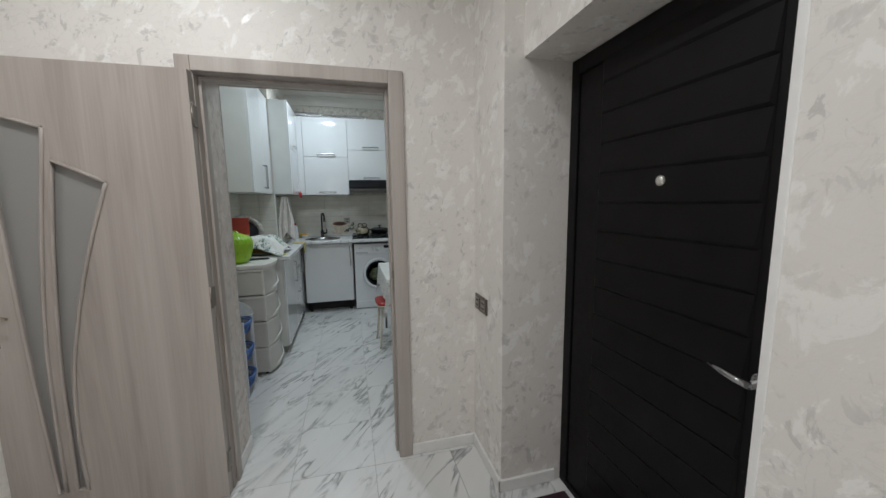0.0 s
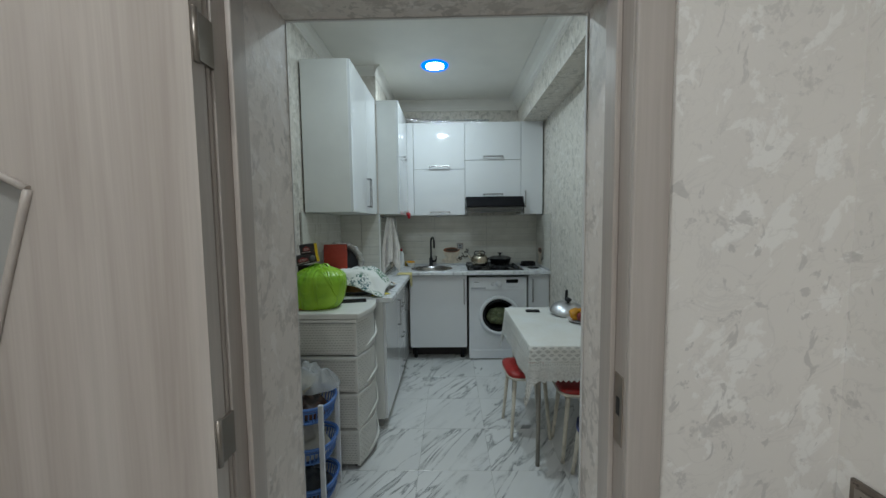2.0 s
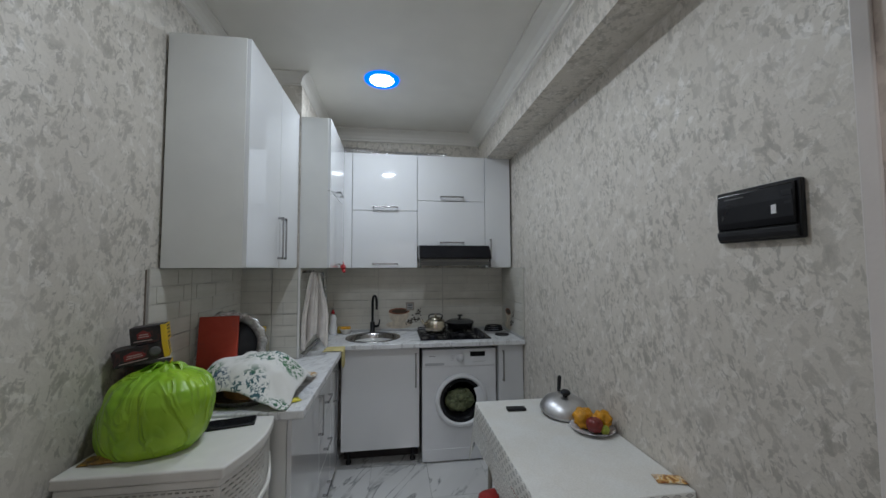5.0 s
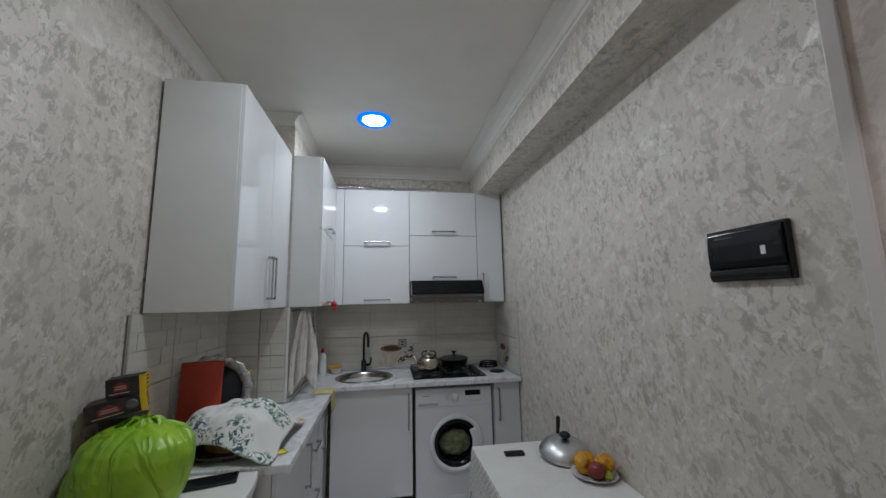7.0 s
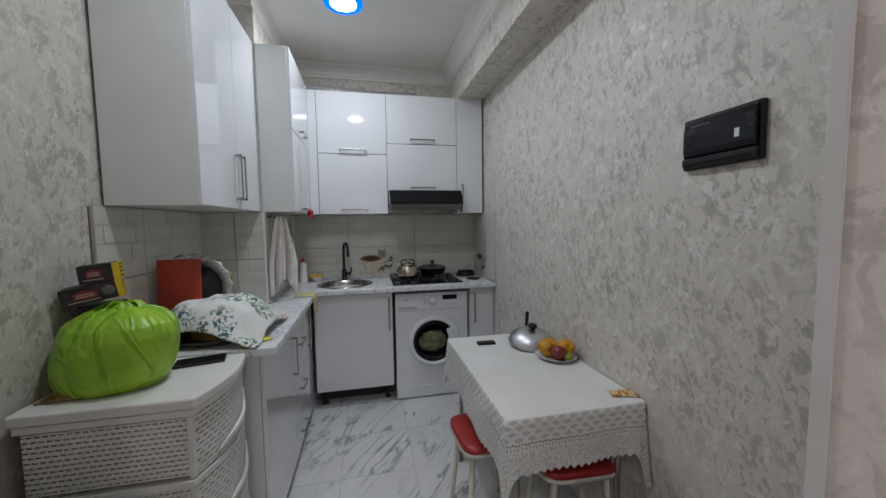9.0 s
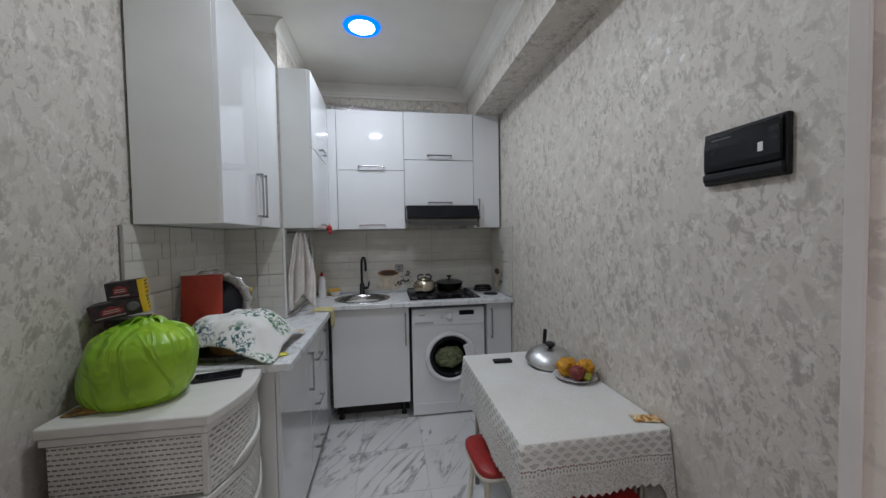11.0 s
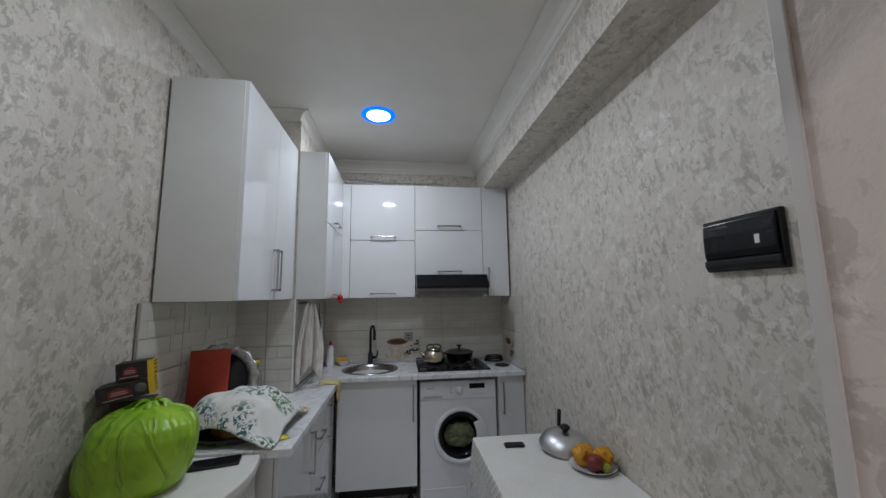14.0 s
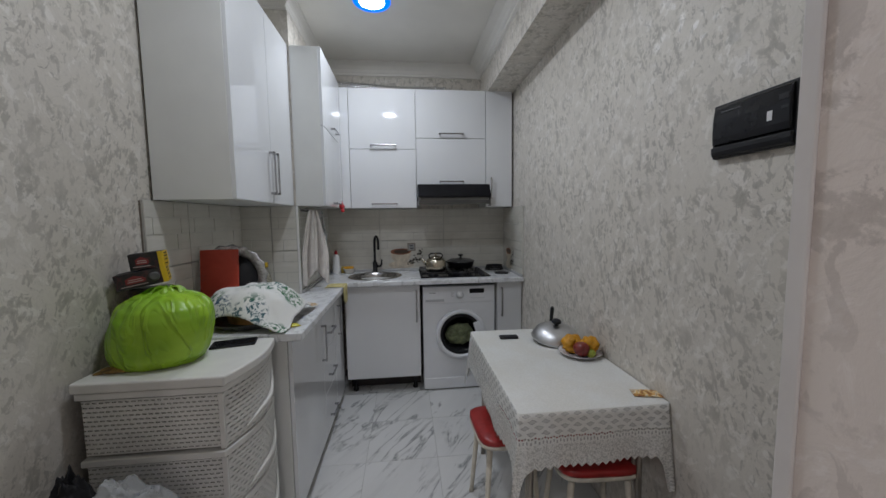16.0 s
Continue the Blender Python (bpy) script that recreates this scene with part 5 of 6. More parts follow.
# yellow dishcloth over the inner corner of the worktop
bm = bmesh.new()
sheet(bm, 22, 22, lambda a, c: Vector((-0.64 + min(c * 0.24, 0.133) + 0.003 * math.sin(9 * a), 4.50 + 0.15 * a + 0.012 * math.sin(6 * c), CT + 0.004 + 0.003 * abs(math.sin(8 * a + 5 * c)) if c * 0.24 < 0.133 else CT + 0.002 - (c * 0.24 - 0.133) * (0.9 + 0.35 * math.sin(3 * a)))))
ob = solo("dishcloth", (-0.57, 4.575, CT), bm, plain("yellow_dishcloth", (0.62, 0.54, 0.25), 0.95, vary=0.2, scale=40, bumps=0.5), "pale yellow dishcloth hanging over the worktop edge", "cloth")
ob.modifiers.new("thickness", "SOLIDIFY").thickness = 0.003
# red tag on the cabinet handle
bm = bmesh.new()
tube(bm, [(-0.544, 4.775, 1.575), (-0.543, 4.778, 1.55), (-0.545, 4.78, 1.52)], 0.003, 8)
lathe(bm, [(0.004, -0.002), (0.020, 0.0), (0.022, 0.006), (0.004, 0.008)], (0, 0, 0), 16, m=Matrix.Translation((-0.545, 4.775, 1.535)) @ Euler((radians(90), 0, 0)).to_matrix().to_4x4())
lathe(bm, [(0.004, -0.002), (0.014, 0.0), (0.015, 0.006), (0.004, 0.008)], (0, 0, 0), 16, m=Matrix.Translation((-0.54, 4.775, 1.505)) @ Euler((radians(90), 0, 0)).to_matrix().to_4x4())
solo("red_tag", (-0.545, 4.775, 1.5), bm, plain("red_plastic", (0.5, 0.02, 0.03), 0.35), "small red ornament hanging from a cabinet handle", "ornament")

# ---- sink, tap, hob and what stands round them ----
sk = thing("sink", (SX, SY, CT), "round stainless steel inset sink", "sink")
bm = bmesh.new()
lathe(bm, [(0.228, 0.001), (0.226, 0.005), (0.205, 0.006), (0.195, 0.0), (0.185, -0.02), (0.178, -0.14), (0.155, -0.16), (0.04, -0.165), (0.001, -0.166)], (SX, SY, CT), 56, caps=False)
part(sk, "bowl", bm, STEEL)
bm = bmesh.new()
lathe(bm, [(0.034, -0.1645), (0.032, -0.161), (0.012, -0.163), (0.001, -0.163)], (SX, SY, CT), 24, caps=False)
part(sk, "drain", bm, CHROME)
tp = thing("mixer_tap", (-0.345, 5.24, CT), "tall black swan-neck mixer tap", "tap")
bm = bmesh.new()
lathe(bm, [(0.027, 0), (0.027, 0.006), (0.021, 0.010), (0.021, 0.09), (0.016, 0.098)], (-0.345, 5.24, CT), 24)
part(tp, "base", bm, BLACK_MATT)
bm = bmesh.new()
arc = [(-0.345, 5.24, CT + 0.09), (-0.345, 5.24, CT + 0.27)]
arc += [(-0.345 + 0.045 * (1 - math.cos(math.pi * i / 12)) * 0.45, 5.24 - 0.045 * (1 - math.cos(math.pi * i / 12)), CT + 0.27 + 0.062 * math.sin(math.pi * i / 12)) for i in range(1, 13)]
arc += [(arc[-1][0], arc[-1][1], CT + 0.215)]
tube(bm, arc, 0.0105, 14)
part(tp, "spout", bm, BLACK_MATT)
bm = bmesh.new()
tube(bm, [(-0.325, 5.24, CT + 0.055), (-0.295, 5.235, CT + 0.056), (-0.285, 5.235, CT + 0.075), (-0.281, 5.23, CT + 0.115)], [0.014, 0.012, 0.007, 0.006], 12)
part(tp, "lever", bm, BLACK_MATT)

hb = thing("gas_hob", (0.348, 5.03, CT), "black glass four-burner gas hob with iron grates", "hob")
bm = bmesh.new()
box(bm, (0.058, 4.79, CT), (0.640, 5.255, CT + 0.010), bev=0.003)
part(hb, "glass_top", bm, BLACK_GLOSS)
for bx, by, br in ((0.17, 4.91, 0.045), (0.17, 5.14, 0.035), (0.42, 4.91, 0.035), (0.42, 5.14, 0.05)):
    bm = bmesh.new()
    lathe(bm, [(br, 0.010), (br, 0.018), (br * 0.8, 0.022), (br * 0.78, 0.027), (0.001, 0.028)], (bx, by, CT), 24, caps=False)
    part(hb, "burner", bm, BLACK_MATT)
for gx in (0.17, 0.42):
    bm = bmesh.new()
    for y in (4.815, 5.235):
        tube(bm, [(gx - 0.10, y, CT + 0.034), (gx + 0.10, y, CT + 0.034)], 0.005, 8)
    for x in (gx - 0.10, gx + 0.10):
        tube(bm, [(x, 4.815, CT + 0.010), (x, 4.815, CT + 0.034), (x, 5.235, CT + 0.034), (x, 5.235, CT + 0.010)], 0.005, 8)
    for by in (4.91, 5.14):
        for ang in (0, 90, 180, 270):
            c, s = math.cos(radians(ang)), math.sin(radians(ang))
            tube(bm, [(gx + c * 0.10, by + s * 0.085, CT + 0.034), (gx + c * 0.025, by + s * 0.025, CT + 0.036)], 0.0045, 8)
    part(hb, "grate", bm, BLACK_MATT, "cast-iron pan support")
for i in range(4):
    bm = bmesh.new()
    lathe(bm, [(0.02, 0.010), (0.02, 0.014), (0.016, 0.016), (0.014, 0.036), (0.001, 0.037)], (0.585, 4.86 + 0.085 * i, CT), 18, caps=False)
    part(hb, "knob", bm, BLACK_MATT)

KTX, KTY, KTZ = 0.195, 4.93, CT + 0.0405
kt = thing("kettle", (KTX, KTY, KTZ), "polished steel ribbed kettle with brass tint on the hob", "kettle")
bm = bmesh.new()
KET = plain("warm_polished_steel", (0.50, 0.45, 0.36), 0.17, 1.0, bumps=0.02)
prof = ((0.070, 0.0), (0.080, 0.006), (0.086, 0.03), (0.086, 0.06), (0.078, 0.09), (0.06, 0.108), (0.045, 0.114))
n = 60
rings = [[bm.verts.new((KTX + (r + 0.0022 * math.cos(20 * 2 * math.pi * i / n)) * math.cos(2 * math.pi * i / n), KTY + (r + 0.0022 * math.cos(20 * 2 * math.pi * i / n)) * math.sin(2 * math.pi * i / n), KTZ + z)) for i in range(n)] for r, z in prof]
for A, B in zip(rings, rings[1:]):
    for i in range(n):
        bm.faces.new((A[i], A[(i + 1) % n], B[(i + 1) % n], B[i])).smooth = True
bm.faces.new(rings[0][::-1])
part(kt, "body", bm, KET)
bm = bmesh.new()
lathe(bm, [(0.048, 0.113), (0.044, 0.122), (0.02, 0.130), (0.006, 0.132), (0.006, 0.138), (0.012, 0.146), (0.008, 0.154), (0.001, 0.156)], (KTX, KTY, KTZ), 28, caps=False)
part(kt, "lid", bm, KET)
bm = bmesh.new()
tube(bm, [(KTX - 0.07, KTY, KTZ + 0.055), (KTX - 0.10, KTY - 0.003, KTZ + 0.078), (KTX - 0.125, KTY - 0.005, KTZ + 0.115)], [0.018, 0.013, 0.009], 14)
part(kt, "spout", bm, KET)
bm = bmesh.new()
tube(bm, [(KTX - 0.052, KTY, KTZ + 0.112), (KTX - 0.058, KTY, KTZ + 0.135), (KTX - 0.04, KTY + 0.01, KTZ + 0.15), (KTX + 0.04, KTY + 0.01, KTZ + 0.15), (KTX + 0.058, KTY, KTZ + 0.135), (KTX + 0.052, KTY, KTZ + 0.112)], 0.006, 10)
part(kt, "handle", bm, BLACK_MATT, "black bail handle")
PX, PY, PZ = 0.44, 5.125, CT + 0.0405
pn = thing("frying_pan", (PX, PY, PZ), "dark non-stick pan with a glass lid on the hob", "pan")
bm = bmesh.new()
lathe(bm, [(0.095, 0.0), (0.11, 0.006), (0.125, 0.055), (0.128, 0.057), (0.12, 0.05), (0.10, 0.008), (0.001, 0.006)], (PX, PY, PZ), 40, caps=False)
tube(bm, [(PX - 0.12, PY + 0.01, PZ + 0.045), (PX - 0.17, PY + 0.0, PZ + 0.06), (PX - 0.26, PY - 0.02, PZ + 0.07)], [0.009, 0.009, 0.011], 10)
part(pn, "pan", bm, plain("nonstick_coating", (0.03, 0.03, 0.033), 0.3, 0.3))
bm = bmesh.new()
lathe(bm, [(0.127, 0.057), (0.125, 0.062), (0.09, 0.078), (0.03, 0.086), (0.001, 0.087)], (PX, PY, PZ), 40, caps=False)
part(pn, "lid", bm, plain("smoked_glass", (0.09, 0.09, 0.09), 0.06, 0.2, bumps=0.0))
bm = bmesh.new()
lathe(bm, [(0.01, 0.086), (0.009, 0.10), (0.024, 0.108), (0.024, 0.116), (0.001, 0.118)], (PX, PY, PZ), 18, caps=False)
part(pn, "knob", bm, BLACK_MATT)

bm = bmesh.new()
lathe(bm, [(0.062, 0.0), (0.064, 0.004), (0.060, 0.010), (0.03, 0.012), (0.001, 0.010)], (0.775, 4.945, CT), 8)
solo("pot_stand", (0.775, 4.945, CT), bm, BLACK_MATT, "flat black octagonal pot stand on the worktop", "pot stand")
bm = bmesh.new()
for k in range(3):
    z = CT + 0.008 + 0.018 * k
    r = 0.075 - 0.006 * k
    tube(bm, [(0.765 + r * math.cos(2 * math.pi * i / 20) * 1.1, 5.17 + r * 0.75 * math.sin(2 * math.pi * i / 20), z) for i in range(21)], 0.006, 8)
for i in range(6):
    a = 2 * math.pi * i / 6
    tube(bm, [(0.765 + 0.085 * math.cos(a), 5.17 + 0.06 * math.sin(a), CT), (0.765 + 0.07 * math.cos(a), 5.17 + 0.05 * math.sin(a), CT + 0.05)], 0.005, 8)
solo("trivet", (0.765, 5.17, CT), bm, BLACK_MATT, "black wire trivet on the worktop", "trivet")

db = thing("detergent_bottle", (-0.69, 5.20, CT), "white washing-up bottle with a red cap", "bottle")
bm = bmesh.new()
lathe(bm, [(0.030, 0), (0.033, 0.006), (0.034, 0.06), (0.029, 0.10), (0.031, 0.14), (0.024, 0.165), (0.013, 0.175), (0.013, 0.182)], (0, 0, 0), 24, m=Matrix.Translation((-0.685, 5.19, CT)) @ Matrix.Diagonal((1.0, 0.75, 1, 1)))
part(db, "body", bm, WHITE_PLASTIC)
bm = bmesh.new()
lathe(bm, [(0.015, 0.18), (0.015, 0.196), (0.008, 0.204), (0.006, 0.216)], (-0.685, 5.19, CT), 18)
part(db, "cap", bm, plain("red_cap", (0.45, 0.02, 0.03), 0.35))
bm = bmesh.new()
lathe(bm, [(0.03, 0), (0.036, 0.004), (0.056, 0.045), (0.058, 0.046), (0.05, 0.036), (0.03, 0.01), (0.001, 0.008)], (-0.575, 5.21, CT), 30, caps=False)
solo("bowl", (-0.575, 5.21, CT), bm, plain("cream_china", (0.70, 0.67, 0.60), 0.15), "small cream bowl beside the sink", "bowl")
bm = bmesh.new()
box(bm, (-0.62, 5.18, CT + 0.03), (-0.535, 5.235, CT + 0.062), bev=0.008, seg=3)
solo("sponge", (-0.577, 5.21, CT + 0.03), bm, plain("orange_sponge", (0.62, 0.33, 0.03), 0.95, vary=0.2, scale=60, bumps=0.6), "yellow-orange sponge lying in a bowl", "sponge")
bm = bmesh.new()
lathe(bm, [(0.018, 0), (0.02, 0.004), (0.02, 0.05), (0.012, 0.06)], (-0.635, 5.245, CT), 18)
solo("soap_jar", (-0.635, 5.245, CT), bm, plain("ochre_jar", (0.40, 0.30, 0.06), 0.3), "small ochre jar beside the washing-up bottle", "jar")

# sockets, stickers and switches
def wall_plate(name, at, w, h, mat, label, category, out, gangs=1, slots=True):
    """A switch or socket plate on a wall; out is the way the wall faces."""
    n = Vector(out)
    s = Vector((0, 0, 1)).cross(n)
    root = thing(name, at, label, category)
    o = Vector(at)
    def slab_at(u0, u1, z0, z1, d0, d1, m, pn, lab=""):
        bm = bmesh.new()
        vs = [bm.verts.new(o + s * u + Vector((0, 0, z)) + n * d) for d in (d0, d1) for u, z in ((u0, z0), (u1, z0), (u1, z1), (u0, z1))]
        for idx in ((0, 1, 2, 3), (4, 5, 6, 7), (0, 1, 5, 4), (1, 2, 6, 5), (2, 3, 7, 6), (3, 0, 4, 7)):
            bm.faces.new([vs[i] for i in idx])
        soften(part(root, pn, bm, m, lab), 0.0015)
    slab_at(-w / 2, w / 2, -h / 2, h / 2, 0.0005, 0.009, mat[0], "plate")
    gw = w / gangs
    for g in range(gangs):
        c = -w / 2 + gw * (g + 0.5)
        slab_at(c - gw * 0.36, c + gw * 0.36, -h * 0.34, h * 0.34, 0.0092, 0.013, mat[1], "insert")
        if slots:
            for zz in (-0.16, 0.16):
                slab_at(c - gw * 0.22, c + gw * 0.22, h * (zz - 0.06), h * (zz + 0.06), 0.0132, 0.0136, mat[2], "slot")


BRONZE = plain("dark_bronze_plate", (0.17, 0.145, 0.125), 0.3, 0.7, vary=0.15)
NICKEL = plain("brushed_nickel", (0.30, 0.27, 0.24), 0.35, 0.8)
wall_plate("light_switch", (HALL_R, 1.715, 0.878), 0.165, 0.084, (BRONZE, NICKEL, BLACK_MATT), "double bronze switch plate on the hall wall", "switch", (-1, 0, 0), 2)
wall_plate("wall_socket", (-0.004, BACK - 0.014, 1.168), 0.075, 0.075, (NICKEL, plain("grey_insert", (0.35, 0.36, 0.36), 0.4), BLACK_MATT), "grey metal switch plate on the tiles", "switch", (0, -1, 0), 1)


def sticker(name, place, label):
    """A flat decal of a cup and saucer with a sprig of dark dots."""
    st = thing(name, place(0, 0, 0), label, "sticker", "cup stickers")
    def blob(u, v, ru, rv, d, mat, pn, lab="", seg=24, lo=0.0, hi=2 * math.pi):
        bm = bmesh.new()
        vs = [bm.verts.new(place(k * (u + ru * math.cos(lo + (hi - lo) * i / seg)), k * (v + rv * math.sin(lo + (hi - lo) * i / seg)), d)) for i in range(seg if hi - lo > 6.2 else seg + 1)]
        bm.faces.new(vs)
        part(st, pn, bm, mat, lab)
    cream, brown, dark, k = STICK_CREAM, STICK_BROWN, STICK_DARK, 1.35
    blob(0.0, -0.062, 0.088, 0.026, 0.0008, cream, "saucer")
    blob(0.0, 0.03, 0.072, 0.085, 0.0012, cream, "cup", lo=math.pi, hi=2 * math.pi)
    blob(0.0, 0.03, 0.072, 0.022, 0.0016, STICK_RUST, "rim")
    blob(0.004, 0.03, 0.055, 0.015, 0.0020, brown, "drink")
    rnd = random.Random(3)
    bm = bmesh.new()
    for i in range(26):
        t = i / 25
        u, v, r = 0.06 + 0.085 * t + rnd.uniform(-0.02, 0.02), -0.06 + 0.12 * t * rnd.uniform(0.2, 1.0), rnd.uniform(0.004, 0.011)
        bm.faces.new([bm.verts.new(place(1.35 * (u + r * math.cos(q * 1.047)), 1.35 * (v + 0.7 * r * math.sin(q * 1.047)), 0.0024 + 0.00002 * i)) for q in range(6)])
    part(st, "sprig", bm, dark, "dark sprig of leaves")["kind"] = "stuff"


STICK_CREAM = plain("sticker_cream", (0.60, 0.53, 0.42), 0.4, vary=0.22, scale=25)
STICK_BROWN, STICK_DARK, STICK_RUST = plain("sticker_brown", (0.06, 0.035, 0.02), 0.5), plain("sticker_dark", (0.05, 0.04, 0.03), 0.5), plain("sticker_rust", (0.26, 0.10, 0.05), 0.5)
sticker("wall_sticker", lambda u, v, d: Vector((-0.105 + u, BACK - 0.0145 - d, 1.085 + v)), "cream coffee-cup sticker on the back tiles")
sticker("wall_sticker", lambda u, v, d: Vector((PIL_X + 0.0145 + d, 4.95 - u * 0.8, 1.085 + v)), "cream coffee-cup sticker on the tiled chase")
sticker("wall_sticker", lambda u, v, d: Vector((RIGHT - 0.0145 - d, 5.10 - u * 0.8, 1.085 + v)), "cream coffee-cup sticker on the side tiles")

# consumer unit on the right wall
cu = thing("fuse_box", (RIGHT, 2.835, 1.603), "black plastic fuse box mounted on the plaster wall", "fuse box")
bm = bmesh.new()
box(bm, (RIGHT - 0.018, 2.687, 1.598), (RIGHT - 0.0005, 2.926, 1.756), bev=0.004)
part(cu, "base", bm, BLACK_MATT)
bm = bmesh.new()
prism(bm, [(0.0, 0.038), (0.013, 0.041), (0.016, 0.06), (0.016, 0.11), (0.010, 0.150), (0.0, 0.157)], lambda d, z, w: Vector((RIGHT - 0.0185 - d * 0.7, 2.695 + w, 1.598 + z * 0.97)), 0.222)
soften(part(cu, "cover", bm, BLACK_GLOSS), 0.003)
bm = bmesh.new()
prism(bm, [(0.0, 0.004), (0.010, 0.008), (0.0145, 0.020), (0.0145, 0.034), (0.0, 0.035)], lambda d, z, w: Vector((RIGHT - 0.0185 - d * 0.7, 2.692 + w, 1.598 + z * 0.97)), 0.228)
soften(part(cu, "lower_strip", bm, BLACK_MATT), 0.002)
bm = bmesh.new()
box(bm, (RIGHT - 0.0300, 2.700, 1.712), (RIGHT - 0.0288, 2.724, 1.726), bev=0.0004)
box(bm, (RIGHT - 0.0300, 2.700, 1.690), (RIGHT - 0.0288, 2.718, 1.697), bev=0.0004)
part(cu, "latch", bm, BLACK_MATT)
bm = bmesh.new()
box(bm, (RIGHT - 0.031, 2.738, 1.668), (RIGHT - 0.0296, 2.751, 1.692))
part(cu, "label", bm, plain("white_label", (0.75, 0.75, 0.75), 0.6), "small white label")
bm = bmesh.new()
box(bm, (RIGHT - 0.0292, 2.83, 1.728), (RIGHT - 0.0262, 2.89, 1.731))
part(cu, "lettering", bm, plain("grey_mark", (0.12, 0.12, 0.12), 0.5), "faint line of lettering")

# ---- tiered basket rack and its load ----
BLUE_PL, POST_PL = plain("blue_plastic", (0.10, 0.20, 0.52), 0.35, vary=0.1), plain("white_post", (0.70, 0.71, 0.74), 0.4)
RX, RY = -0.905, 2.865
rk = thing("basket_rack", (RX, RY, 0), "three-tier rack of blue plastic baskets on white posts", "rack")
RA, RB = 0.175, 0.135


def oval(k, s, z, n=44):
    a = 2 * math.pi * k / n
    return Vector((RX + RA * s * math.copysign(abs(math.cos(a)) ** 0.7, math.cos(a)), RY + RB * s * math.copysign(abs(math.sin(a)) ** 0.7, math.sin(a)), z))


for z in (0.06, 0.27, 0.475):
    bm = bmesh.new()
    for zz, s, r in ((z + 0.075, 1.0, 0.008), (z + 0.058, 0.985, 0.005), (z, 0.90, 0.006)):
        tube(bm, [oval(k, s, zz) for k in range(45)], r, 8)
    for k in range(44):
        tube(bm, [oval(k, 0.90, z), oval(k, 0.985, z + 0.06)], 0.0035, 6)
    bm.faces.new([bm.verts.new(oval(k, 0.9, z)) for k in range(44)])
    part(rk, "basket", bm, BLUE_PL)
for sx, sy in ((-0.8, -0.95), (0.86, -0.9), (-0.8, 0.95), (0.86, 0.9)):
    bm = bmesh.new()
    x, y = RX + RA * sx, RY + RB * sy
    box(bm, (x - 0.012, y - 0.009, 0), (x + 0.012, y + 0.009, 0.575), bev=0.004)
    part(rk, "post", bm, POST_PL)


def heap(name, z, h, mat, label, category, seed, s=0.85, fine=3.0, xs=1.0, dx=0.0, dy=0.0):
    bm = bmesh.new()
    def skin(a, c):
        th = 2 * math.pi * a
        rr = math.sin(math.pi * 0.5 * min(1, c * 1.25)) if c < 0.8 else 1.0
        k = 1 + 0.12 * noise.noise(Vector((2 * math.cos(th), 2 * math.sin(th), seed)))
        r = s * (1 - c) if c > 0 else s
        n = noise.noise(Vector((fine * math.cos(th) * (1 - c), fine * math.sin(th) * (1 - c), seed + c * 3)))
        n2 = noise.noise(Vector((4 * fine * math.cos(th) * (1 - c), 4 * fine * math.sin(th) * (1 - c), seed + c * 5)))
        return Vector((RX + dx + RA * xs * r * k * math.cos(th), RY + dy + RB * r * k * math.sin(th), z + h * math.sin(math.pi * 0.5 * c) ** 0.8 * (1 + 0.5 * n + 0.18 * n2) if c > 0 else z))
    sheet(bm, 48, 22, skin, closed=True)
    return solo(name, (RX + dx, RY + dy, z), bm, mat, label, category)


heap("dark_produce", 0.481, 0.11, patches("onion_skins", ((0.4, (0.015, 0.010, 0.008)), (0.55, (0.05, 0.022, 0.015)), (0.68, (0.12, 0.05, 0.015))), 16, 0.5), "dark heap of onions in the top basket", "vegetables", 2.0, 0.84, 4.0)
bm = bmesh.new()
lathe(bm, [(0.08, 0.0), (0.09, 0.004), (0.122, 0.045), (0.128, 0.052), (0.118, 0.044), (0.08, 0.01), (0.001, 0.008)], (RX - 0.045, RY - 0.005, 0.580), 36, caps=False)
solo("bowl", (RX - 0.045, RY - 0.005, 0.580), bm, plain("cream_plastic", (0.62, 0.56, 0.45), 0.4), "cream plastic bowl resting on the onions", "bowl")
m, nt, b = nodes_of("clear_film")
b.inputs["Base Color"].default_value, b.inputs["Roughness"].default_value = (0.72, 0.74, 0.75, 1), 0.22
b.inputs["Alpha"].default_value = 0.45
bump(nt, b, noise_tex(nt, coords(nt), 34, 4, 0.6, 1.5), 0.9, 0.015)
heap("plastic_bag", 0.592, 0.105, m, "crumpled clear plastic bag on the top basket", "plastic bag", 7.0, 0.84, 2.4, 1.0, 0.040, 0.06)
heap("folded_cloth", 0.276, 0.13, plain("beige_cloth", (0.50, 0.48, 0.42), 0.9, vary=0.15, bumps=0.4), "crumpled beige cloth in the middle basket", "cloth", 11.0, 0.86, 2.0)
heap("dark_bundle", 0.066, 0.09, plain("dark_cloth", (0.06, 0.065, 0.07), 0.8, vary=0.3, bumps=0.4), "dark grey bundle in the bottom basket", "cloth", 15.0, 0.86, 3.0)
heap("black_bag", 0.60, 0.12, BLACK_MATT, "crumpled black bag behind the clear one", "plastic bag", 19.0, 0.4, 3.0, 1.0, -0.12, 0.10)

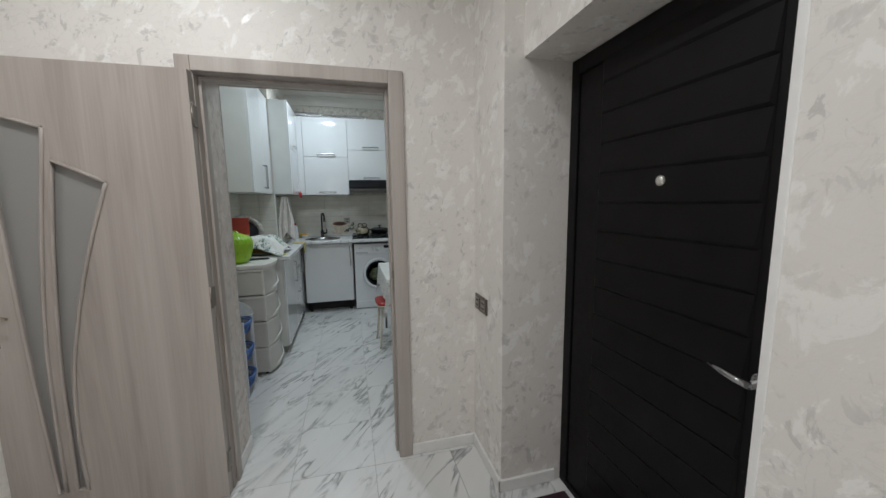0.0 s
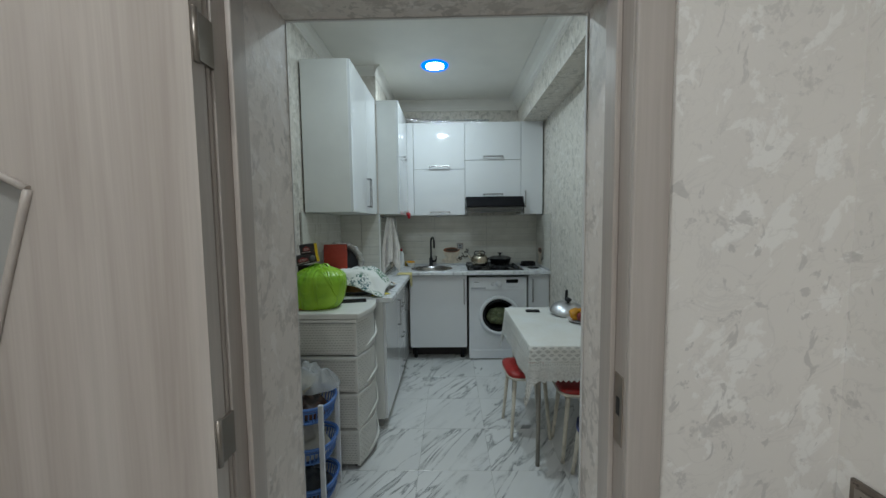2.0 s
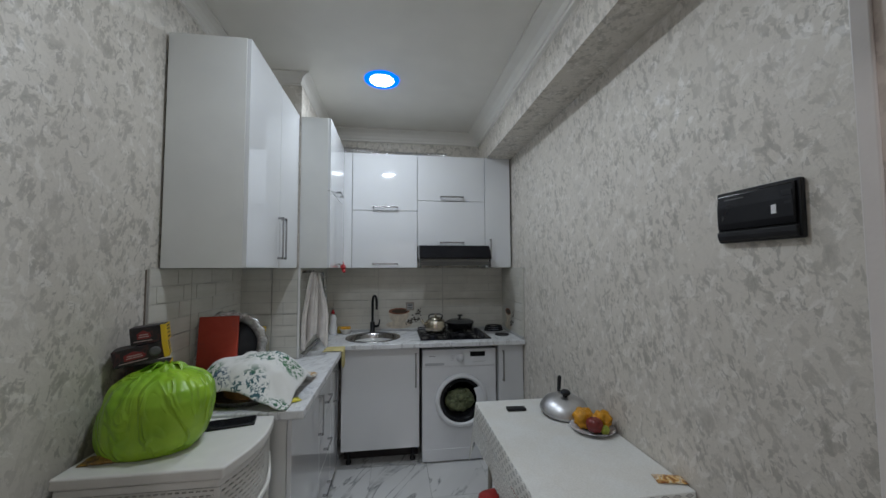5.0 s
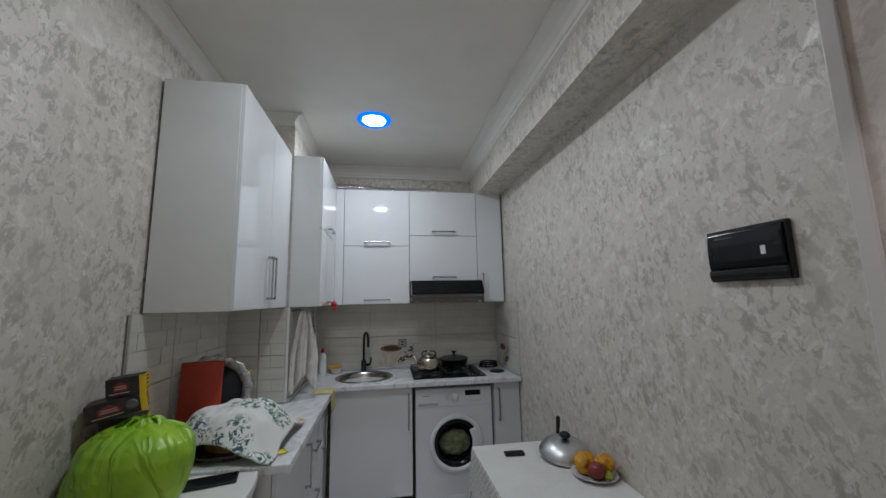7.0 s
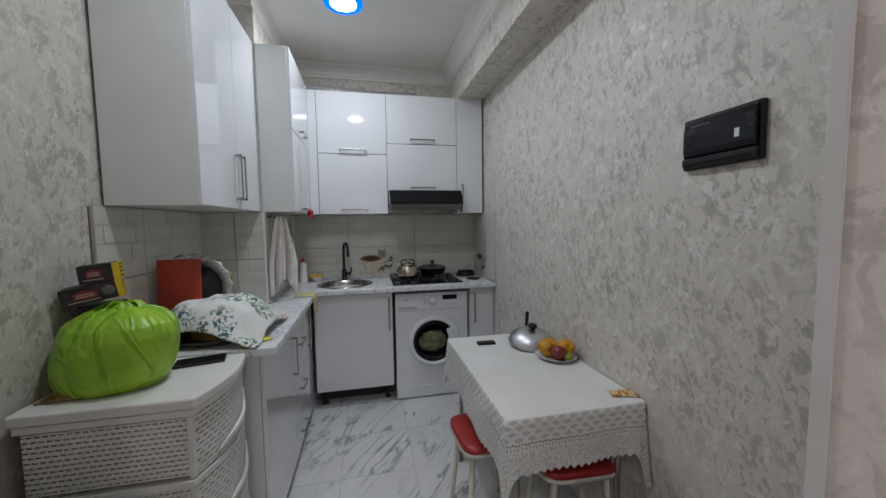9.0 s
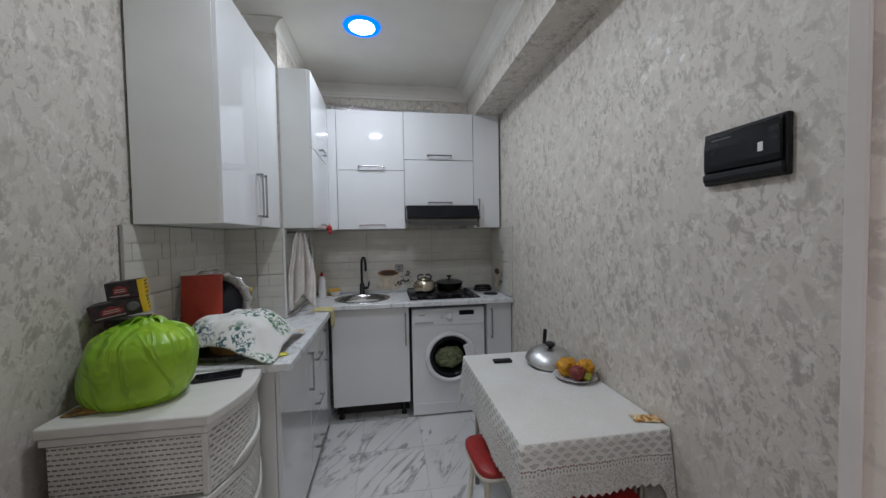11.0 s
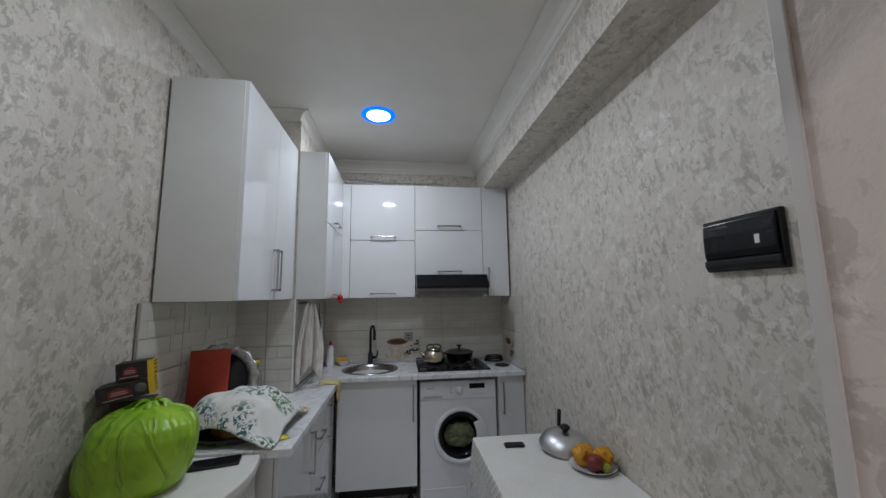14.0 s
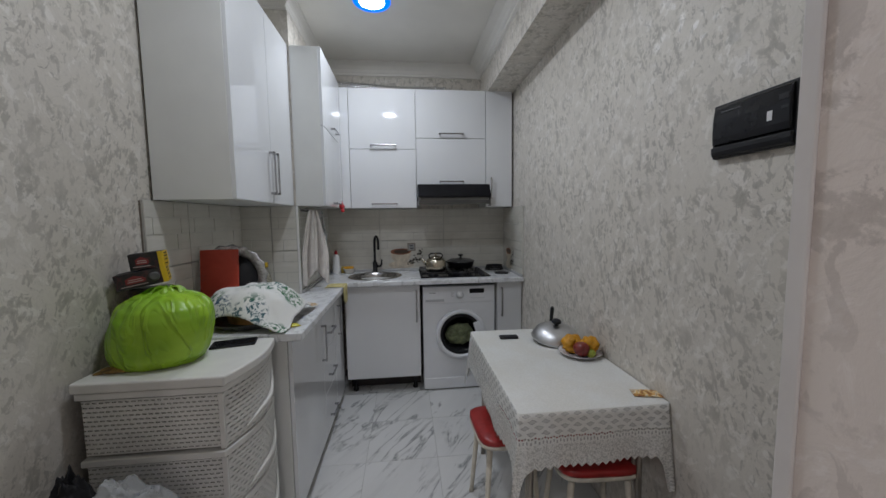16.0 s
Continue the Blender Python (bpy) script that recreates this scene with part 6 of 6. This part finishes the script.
# ---- elbow crutches leaning in the corner by the doorway ----
CR_GREY, CR_DARK, CR_CREAM = plain("crutch_tube_grey", (0.30, 0.34, 0.38), 0.35, 0.4), plain("dark_grey_rubber", (0.045, 0.047, 0.055), 0.5), plain("crutch_tube_pale", (0.52, 0.50, 0.46), 0.4)
cr = thing("elbow_crutch", (-0.73, 2.47, 0), "grey elbow crutch leaning against the wall", "crutch", "crutches")
bm = bmesh.new()
tube(bm, [(-0.742, 2.405, 1.10), (-0.735, 2.43, 0.6), (-0.73, 2.47, 0.0)], [0.0075, 0.0075, 0.007], 14)
part(cr, "tube", bm, CR_GREY)
bm = bmesh.new()
pts = [(-0.742, 2.405, 1.075), (-0.746, 2.402, 1.11), (-0.760, 2.40, 1.135), (-0.770, 2.398, 1.165), (-0.766, 2.396, 1.195), (-0.752, 2.395, 1.215)]
tube(bm, pts, [0.009, 0.009, 0.0095, 0.009, 0.007, 0.002], 12)
tube(bm, [(-0.762, 2.397, 1.17), (-0.742, 2.39, 1.145), (-0.735, 2.388, 1.13)], [0.009, 0.006, 0.003], 10)
part(cr, "cuff", bm, CR_DARK, "dark grey plastic forearm cuff")
cr2 = thing("elbow_crutch", (-0.78, 2.44, 0), "pale elbow crutch with dark grip leaning beside another", "crutch", "crutches")
bm = bmesh.new()
tube(bm, [(-0.785, 2.40, 1.045), (-0.772, 2.42, 0.6), (-0.77, 2.45, 0.0)], [0.0075, 0.0075, 0.007], 14)
part(cr2, "tube", bm, CR_CREAM)
bm = bmesh.new()
tube(bm, [(-0.752, 2.402, 1.088), (-0.79, 2.40, 1.09), (-0.825, 2.398, 1.082), (-0.832, 2.398, 1.082)], [0.0065, 0.0075, 0.0075, 0.006], 12)
lathe(bm, [(0.008, 1.04), (0.0095, 1.048), (0.0095, 1.072), (0.0075, 1.082)], (-0.787, 2.40, 0), 16)
part(cr2, "grip", bm, CR_DARK, "dark grey hand grip")

# doormat in the entrance recess
bm = bmesh.new()
box(bm, (0.50, 0.62, 0.001), (0.985, 1.36, 0.012), bev=0.004)
solo("doormat", (0.74, 1.0, 0.0), bm, plain("plum_mat", (0.05, 0.022, 0.032), 0.95, vary=0.3, scale=60, bumps=0.8), "dark plum doormat before the entrance door", "doormat")

# ---- backsplash tiles: each large tile carries courses of low brick relief ----
def relief_tile(w, h, courses, offset):
    """Tile mesh in its own plane (x along, z up, facing -y) with raised bricks."""
    bm = bmesh.new()
    box(bm, (0.001, 0, 0.001), (w - 0.001, 0.006, h - 0.001), mi=1)
    ch = h / courses
    for r in range(courses):
        x = -0.12 * ((r + offset) % 2) - 0.04 * (r % 3)
        k = 0
        while x < w - 0.002:
            bw = 0.245 if (r + k) % 3 else 0.19
            x0, x1 = max(x, 0.001), min(x + bw, w - 0.001)
            if x1 - x0 > 0.012:
                box(bm, (x0 + 0.0016, -0.0026 - 0.0008 * ((r * 3 + k) % 3), r * ch + 0.0028), (x1 - 0.0016, 0.0, (r + 1) * ch - 0.0028))
            x += bw
            k += 1
    me = bpy.data.meshes.new("tile")
    bm.to_mesh(me)
    bm.free()
    me.materials.append(WALL_TILE)
    me.materials.append(TILE_JOINT)
    return me


GAP = 0.0007
WALL_GROUT = plain("pale_wall_grout", (0.50, 0.485, 0.44), 0.85, scale=60)
TILE_JOINT = plain("tile_joint", (0.53, 0.515, 0.47), 0.5, scale=50)
ROWS_Z = [(CT + 0.002, 1.232), (1.232, 1.526)]


def tile_run(name, label, origin, turn, widths):
    bm = bmesh.new()
    total = sum(widths)
    rot = Euler((0, 0, radians(turn))).to_matrix().to_4x4()
    m = Matrix.Translation(origin) @ rot
    vs = box(bm, (0, -0.003, ROWS_Z[0][0]), (total, -0.0005, ROWS_Z[-1][1]))
    bmesh.ops.transform(bm, matrix=m, verts=vs)
    base = setting(name, bm, WALL_GROUT, label, "tiles")
    x = 0
    for w in widths:
        for k, (z0, z1) in enumerate(ROWS_Z):
            ob = new("tile", relief_tile(w - 2 * GAP, z1 - z0 - 2 * GAP, 4, k))
            ob.matrix_basis = m @ Matrix.Translation((x + GAP, -0.0095, z0 + GAP))
            ob.parent = base
        x += w


tile_run("backsplash_back", "cream brick-relief wall tiles behind sink and hob", (PIL_X, BACK, 0), 0, (0.472, 0.602, 0.596))
tile_run("backsplash_left", "cream brick-relief wall tiles on the side wall", (LEFT, 3.487, 0), 90, (0.30, 0.572))
tile_run("backsplash_chase", "cream brick-relief wall tiles on the pipe chase", (LEFT, PIL_Y, 0), 0, (0.20, 0.16))
tile_run("backsplash_chase_side", "cream brick-relief wall tiles on the chase side", (PIL_X, PIL_Y - 0.009, 0), 90, (0.45, 0.498))
tile_run("backsplash_right", "cream brick-relief wall tiles in the hob corner", (RIGHT, BACK, 0), -90, (0.585,))
bm = bmesh.new()
box(bm, (PIL_X - 0.001, PIL_Y - 0.0115, CT), (PIL_X + 0.0115, PIL_Y + 0.001, 1.526), bev=0.002)
setting("tile_edge_trim", bm, WHITE_TRIM, "white plastic corner strip on the tiles", "trim")
bm = bmesh.new()
box(bm, (LEFT, 3.478, 1.21), (LEFT + 0.005, 3.484, 1.522), bev=0.002)
setting("cable_strip", bm, plain("brown_strip", (0.16, 0.13, 0.10), 0.6), "thin brown strip beside the tiles", "trim")

# ---- floor tiles, laid one by one ----
TS = 0.4235
TSY = 0.4275
tile_meshes = {}


def floor_tile(x0, x1, y0, y1):
    key = (round(x1 - x0, 3), round(y1 - y0, 3))
    if key not in tile_meshes:
        bm = bmesh.new()
        box(bm, (0.0012, 0.0012, -0.006), (x1 - x0 - 0.0012, y1 - y0 - 0.0012, 0), bev=0.0008, seg=1)
        me = bpy.data.meshes.new("tile")
        bm.to_mesh(me)
        bm.free()
        me.materials.append(FLOOR_TILE)
        tile_meshes[key] = me
    ob = new("tile", tile_meshes[key])
    ob.location, ob.parent = (x0, y0, 0), floor


for i in range(-5, 4):
    for j in range(-15, 2):
        x0, y0 = -0.32 + TS * i, 4.79 + TSY * j
        x1, y1 = min(x0 + TS, 1.24), min(y0 + TSY, BACK)
        x0, y0 = max(x0, HALL_L), max(y0, HALL_B)
        if y0 > KITY:
            x0, x1 = max(x0, LEFT), min(x1, RIGHT)
        if x1 - x0 > 0.03 and y1 - y0 > 0.03:
            floor_tile(x0, x1, y0, y1)
